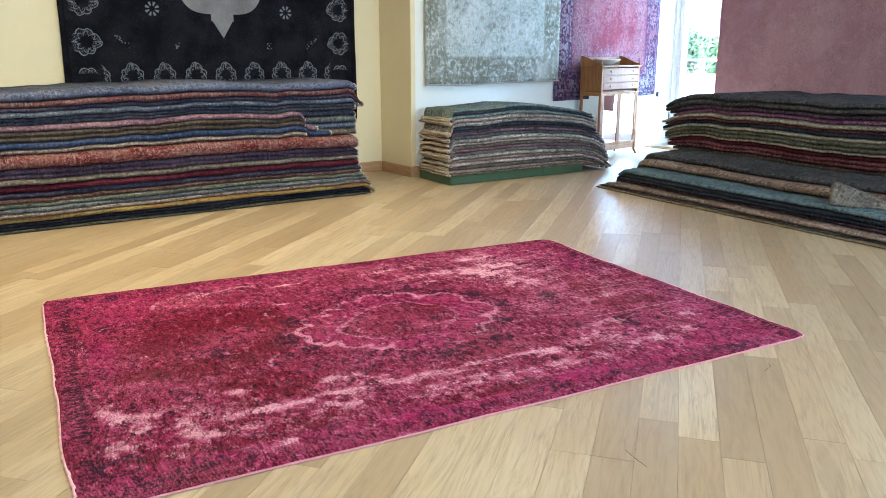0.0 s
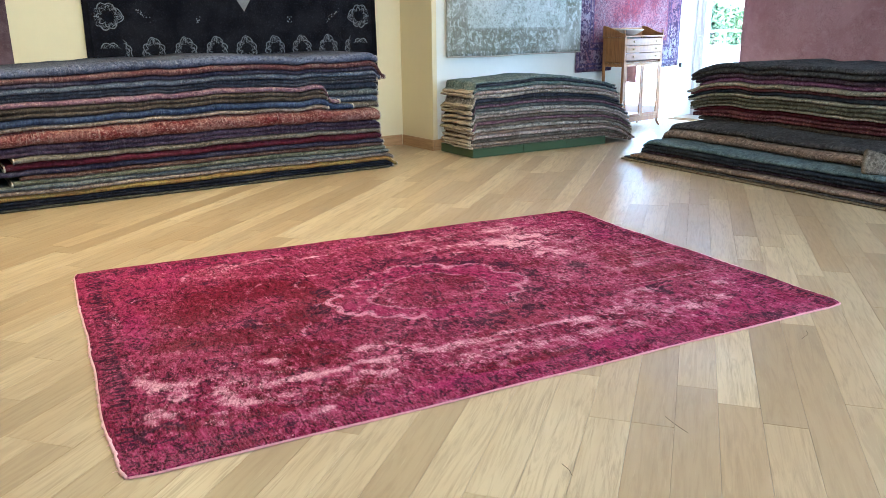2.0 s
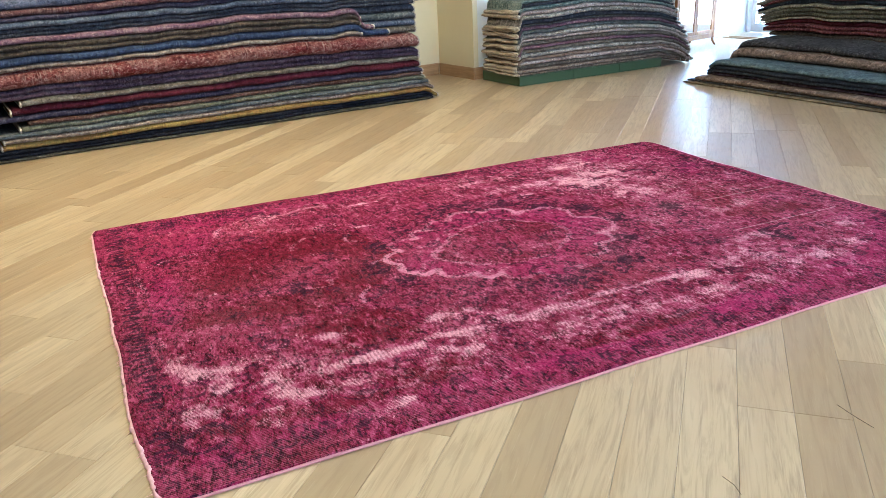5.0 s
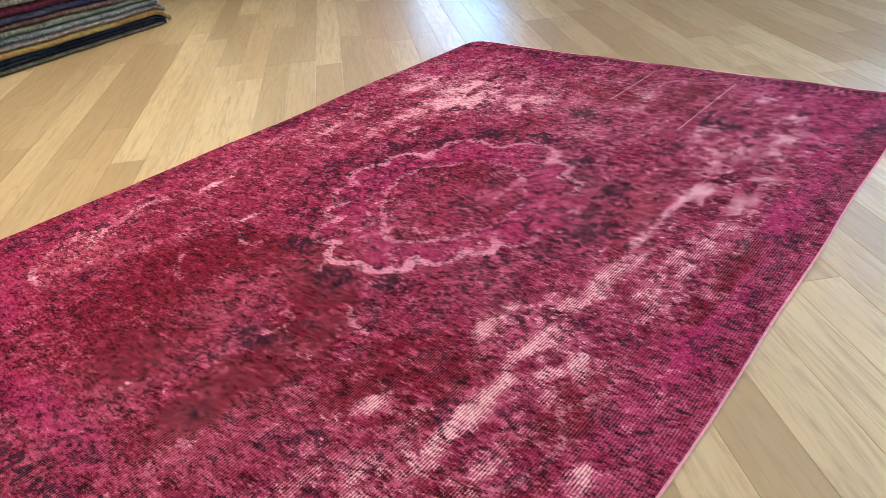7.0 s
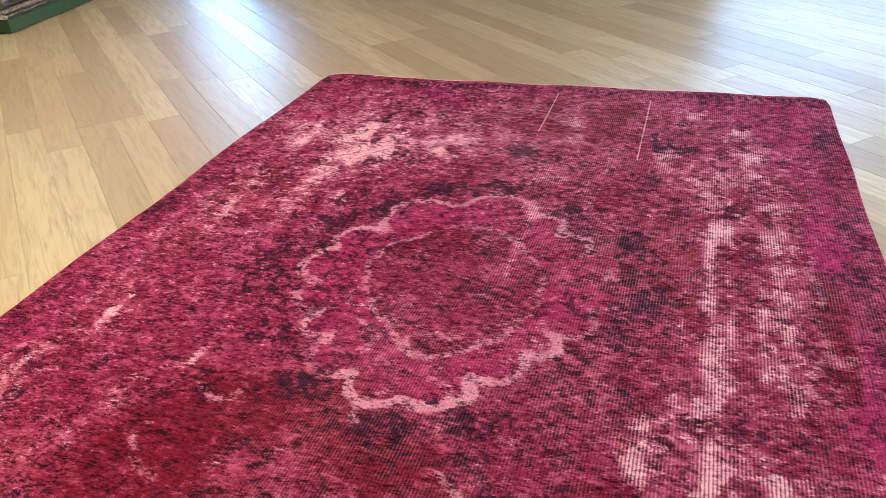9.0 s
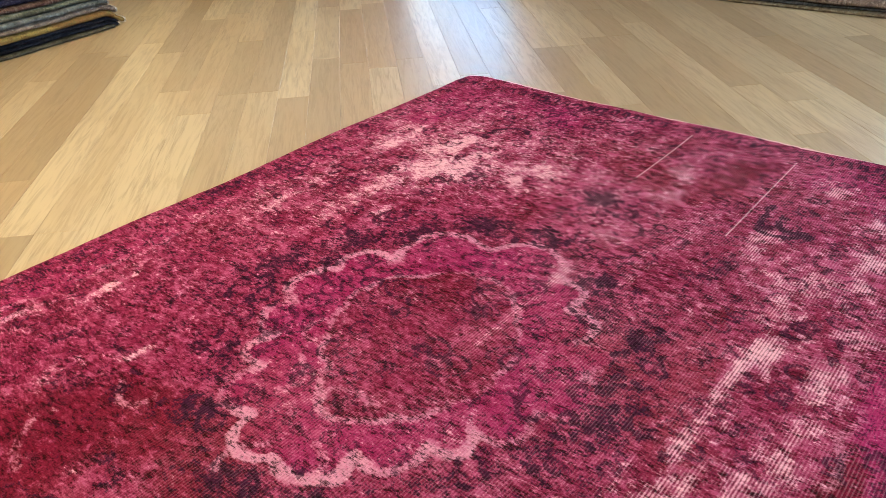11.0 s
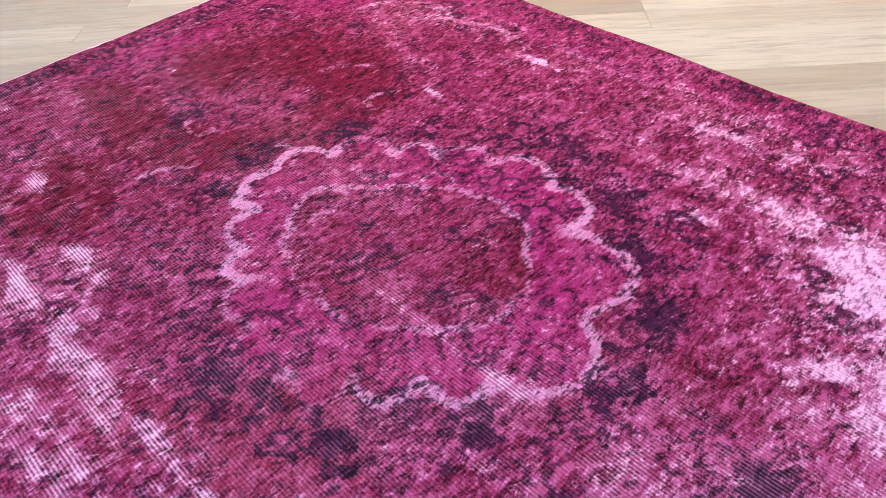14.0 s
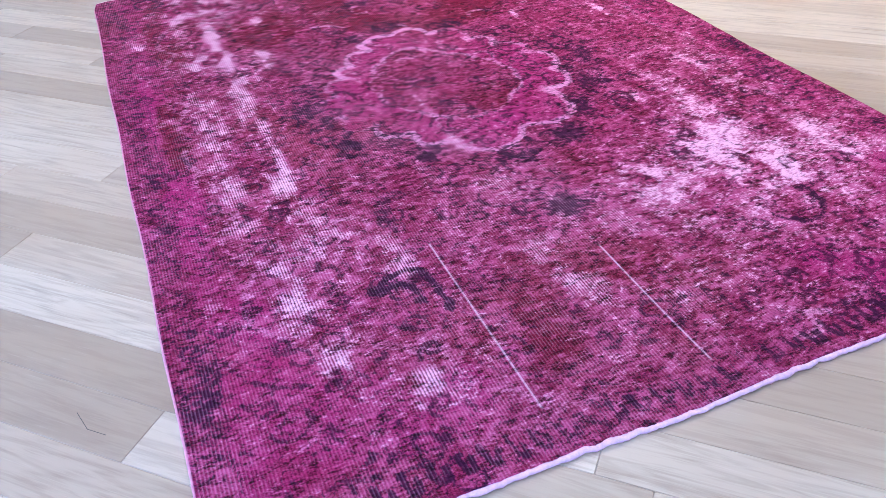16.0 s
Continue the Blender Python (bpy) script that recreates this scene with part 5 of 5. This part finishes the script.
# upper case with three drawers
for y0, x0 in ((None, 0.006), (None, CW - 0.022)):
    cab_part("side_panel", (x0, x0 + 0.016, 0.034, CD - 0.034, 0.77, CZ1 - 0.001, 0.001))
for k in range(3):
    z0 = 0.785 + k * 0.081
    drawer = cab_part("drawer", (0.036, CW - 0.036, 0.0, 0.02, z0, z0 + 0.075, 0.003))
    for x in (0.15, CW - 0.15):
        knob = lathe([(0.004, 0), (0.004, 0.010), (0.011, 0.014), (0.012, 0.020), (0.006, 0.026)], 12)
        bmesh.ops.transform(knob, matrix=Matrix.Translation((x, -0.0005, z0 + 0.04)) @ Matrix.Rotation(radians(90), 4, "X"), verts=knob.verts)
        part("knob", knob, BRASS, drawer, "small brass knob", True)
# glazed sides
for x0 in (0.006, CW - 0.020):
    frame_ = cab_part("side_frame", (x0, x0 + 0.014, 0.034, CD - 0.034, 0.715, 0.755, 0.002))
    cab_part("side_frame", (x0, x0 + 0.014, 0.034, CD - 0.034, CZ0 + 0.02, CZ0 + 0.07, 0.002))
    # a mirror in place of the side glass, to give it a bright reflection
    gl = cab_part("side_pane", (x0 + 0.005, x0 + 0.009, 0.033, CD - 0.033, CZ0 + 0.07, 0.715), MIRROR, None, "pane silvered to read bright")
# two doors
for x0, x1 in ((0.034, CW / 2 - 0.001), (CW / 2 + 0.001, CW - 0.034)):
    leaf_ = cab_part("door", (x0, x0 + 0.034, 0.002, 0.022, CZ0 + 0.052, 0.753, 0.003))
    for args in ((x1 - 0.034, x1, 0.002, 0.022, CZ0 + 0.052, 0.753, 0.003), (x0 + 0.034, x1 - 0.034, 0.002, 0.022, CZ0 + 0.052, CZ0 + 0.088, 0.003), (x0 + 0.034, x1 - 0.034, 0.002, 0.022, 0.717, 0.753, 0.003)):
        cab_part("door_rail", args, CABINET_WOOD, leaf_)
    # door glass silvered too, so that it reflects the bright street door
    gl = cab_part("pane", (x0 + 0.033, x1 - 0.033, 0.010, 0.014, CZ0 + 0.087, 0.718), MIRROR, leaf_, "pane silvered to read bright")
# gallery round the top, scooped at its ends
for x0 in (-0.006, CW - 0.008):
    bm = bmesh.new()
    prof = [(0.0, 0.0)] + [(CD * f, 0.022 + 0.085 * (f ** 2) * (3 - 2 * f)) for f in (0, 0.15, 0.3, 0.45, 0.6, 0.75, 0.88, 1.0)] + [(CD, 0.0)]
    a = [bm.verts.new((x0, y, CZ1 + 0.018 + z)) for y, z in prof]
    b = [bm.verts.new((x0 + 0.014, y, CZ1 + 0.018 + z)) for y, z in prof]
    bm.faces.new(a)
    bm.faces.new(b[::-1])
    for k in range(len(a)):
        bm.faces.new((a[k], a[(k + 1) % len(a)], b[(k + 1) % len(a)], b[k]))
    part("gallery_side", bm, CABINET_WOOD, cab)
    tip = lathe([(0.007, 0), (0.005, 0.02), (0.009, 0.032), (0.003, 0.045)], 10)
    bmesh.ops.translate(tip, verts=tip.verts, vec=(x0 + 0.007, 0.008, CZ1 + 0.018 + 0.02))
    part("finial", tip, CABINET_WOOD, cab, "", True)
cab_part("gallery_back", (0.008, CW - 0.008, CD - 0.014, CD, CZ1 + 0.0185, CZ1 + 0.105, 0.004))

bowl = lathe([(0.05, 0.0), (0.06, 0.006), (0.115, 0.035), (0.150, 0.065), (0.158, 0.068), (0.150, 0.060), (0.110, 0.030), (0.04, 0.012)], 36)
thing("bowl", "shallow white glazed bowl standing on the cabinet", "bowl", m_cab @ Matrix.Translation((0.27, 0.13, CZ1 + 0.019)), bowl, CERAMIC, True)


# ---- outside the street door ----
ground = thing("ground", "pale sunlit terrace paving", "ground", None, boxed(-400, 400, -400, 400, -0.42, -0.2), PAVING, kind="structure")
m_out = pose(7.2, 22.2, 0, 0, 0, -18)
parapet = thing("parapet", "low white rendered terrace wall with a metal railing", "parapet", m_out)
part("wall", boxed(-12, 14, 0.0, 0.25, -0.2, 0.62, 0.02), RENDER, parapet)
for k in range(53):
    part("baluster", boxed(-12 + k * 0.5, -11.97 + k * 0.5, 0.1, 0.13, 0.621, 0.98, 0.004), WHITE_METAL, parapet)
part("rail", boxed(-12, 14.0, 0.09, 0.15, 0.981, 1.02, 0.006), WHITE_METAL, parapet)


def tree(x, y, high, spread, seed):
    """A broad tree: trunk, limbs, and a crown of many small leaf blades in clumps."""
    r = random.Random(seed)
    ob = thing("tree", "leafy green tree beyond the terrace wall", "tree", m_out @ Matrix.Translation((x, y, -0.2)), group="trees beyond the terrace")
    part("trunk", tube([(0, 0, 0), (0.05, 0.02, high * 0.25), (0.0, 0.08, high * 0.5), (0.1, 0.1, high * 0.8)], lambda f: 0.16 * (1 - 0.8 * f), 8), BARK, ob, "", True)
    bm = bmesh.new()
    for k in range(34):
        a, up = r.uniform(0, 2 * math.pi), r.uniform(0.28, 1.0)
        rad = spread * math.sqrt(r.random()) * (1.15 - 0.6 * abs(up - 0.5) * 1.4)
        c = Vector((math.cos(a) * rad, math.sin(a) * rad, high * up))
        if k < 9:
            part("limb", tube([(0.03, 0.05, high * r.uniform(0.25, 0.5)), c * 0.55 + Vector((0, 0, high * 0.2)), c], lambda f: 0.05 * (1 - 0.85 * f), 5), BARK, ob, "", True)
        size = spread * r.uniform(0.22, 0.38)
        for _ in range(130):
            d = Vector((r.gauss(0, 1), r.gauss(0, 1), r.gauss(0, 0.75)))
            p = c + d * size * 0.5
            n1 = Vector((r.gauss(0, 1), r.gauss(0, 1), r.gauss(0, 1))).normalized() * r.uniform(0.05, 0.10)
            n2 = n1.cross(Vector((r.gauss(0, 1), r.gauss(0, 1), r.gauss(0, 1)))).normalized() * 0.05
            bm.faces.new([bm.verts.new(p + q) for q in (n1, n2, -n1, -n2)])
    part("crown", bm, LEAF, ob)


tree(-0.4, 6.5, 2.05, 0.95, 1)
tree(0.6, 7.5, 1.8, 0.9, 2)
tree(-3.6, 8.0, 1.8, 1.2, 3)
tree(3.2, 7.0, 1.9, 1.2, 4)
tree(6.5, 8.5, 2.0, 1.4, 5)


# ---- hairs and splinters on the floor ----
for pts in ([(0.585, 2.20, 0.002), (0.60, 2.15, 0.004), (0.625, 2.10, 0.002)], [(0.235, 1.93, 0.002), (0.25, 1.90, 0.003), (0.255, 1.87, 0.002)], [(1.26, 2.82, 0.002), (1.30, 2.86, 0.004), (1.31, 2.90, 0.002)]):
    o = Vector(pts[0])
    thing("thread", "short dark thread lying on the oak floor", "thread", Matrix.Translation(o), tube([Vector(p) - o for p in pts], 0.0007, 5), BARK, group="threads on the floor")


# ---- oak planks ----
PLANK_W, PLANK_ANGLE = 0.127, 73.5
along, across = unit(PLANK_ANGLE), unit(PLANK_ANGLE + 90)
limits = [(P_A0, IN_A), (P_IN, IN_B), (P_BEND, IN_C), (P_E, -IN_A), (P_E, DIR_A)]


def clip(origin):
    low, high = -20.0, 20.0
    for p, n in limits:
        base = (origin - p).dot(n) + 0.04
        rate = along.dot(n)
        if abs(rate) < 1e-6:
            if base < 0:
                return None
        elif rate > 0:
            low = max(low, -base / rate)
        else:
            high = min(high, -base / rate)
    return (low, high) if high - low > 0.05 else None


def plank_coords(long_):
    h, c, w = long_ / 2 - 0.0004, 0.0009, PLANK_W / 2 - 0.0004
    low_ = [(-h, -w, -0.015), (h, -w, -0.015), (h, w, -0.015), (-h, w, -0.015)]
    mid_ = [(-h, -w, -c * 0.7), (h, -w, -c * 0.7), (h, w, -c * 0.7), (-h, w, -c * 0.7)]
    top_ = [(-h + c, -w + c, 0.0), (h - c, -w + c, 0.0), (h - c, w - c, 0.0), (-h + c, w - c, 0.0)]
    faces = [(8, 9, 10, 11)]
    for k in range(4):
        n = (k + 1) % 4
        faces += [(k, n, 4 + n, 4 + k), (4 + k, 4 + n, 8 + n, 8 + k)]
    return low_ + mid_ + top_, faces


PLANK_MESH = {}


def plank_mesh(long_):
    key = round(long_, 2)
    if key not in PLANK_MESH:
        co, faces = plank_coords(key)
        me = bpy.data.meshes.new("plank")
        me.from_pydata(co, [], faces)
        me.materials.append(FLOOR_OAK)
        PLANK_MESH[key] = me
    return PLANK_MESH[key]


rng = random.Random(11)
planks = []
for row in range(-84, 85):
    o = across * (row * PLANK_W - 0.028)
    span = clip(o)
    if not span:
        continue
    s = span[0] - rng.choice((0.0, 0.2, 0.4, 0.6))
    while s < span[1] - 0.03:
        long_ = rng.choice((0.5, 0.8, 1.0, 1.2, 1.4, 1.6, 1.8, 2.0))
        a, b = max(s, span[0]), min(s + long_, span[1])
        if b - a > 0.04:
            planks.append((o + along * ((a + b) / 2), round(b - a, 2)))
        s += long_
near_spot = Vector((0.1, 3.4))
planks.sort(key=lambda q: (q[0] - near_spot).length)
turn_m = pose(0, 0, 0, 0, 0, PLANK_ANGLE)
for p, long_ in planks[:300]:
    ob = new("plank", plank_mesh(long_))
    ob.matrix_world = Matrix.Translation((p.x, p.y, rng.uniform(-0.0004, 0.0))) @ turn_m
    ob.parent = floor
verts, faces = [], []
for p, long_ in planks[300:]:
    co, fs = plank_coords(long_)
    base = len(verts)
    verts += [(p.dot(along) + c[0], p.dot(across) + c[1], c[2]) for c in co]
    faces += [tuple(base + k for k in f) for f in fs]
me = bpy.data.meshes.new("far_planks")
me.from_pydata(verts, [], faces)
me.materials.append(FLOOR_OAK_FAR)
far = new("far_planks", me)
far.matrix_world = turn_m
far.parent = floor
tagged(far, kind="stuff")
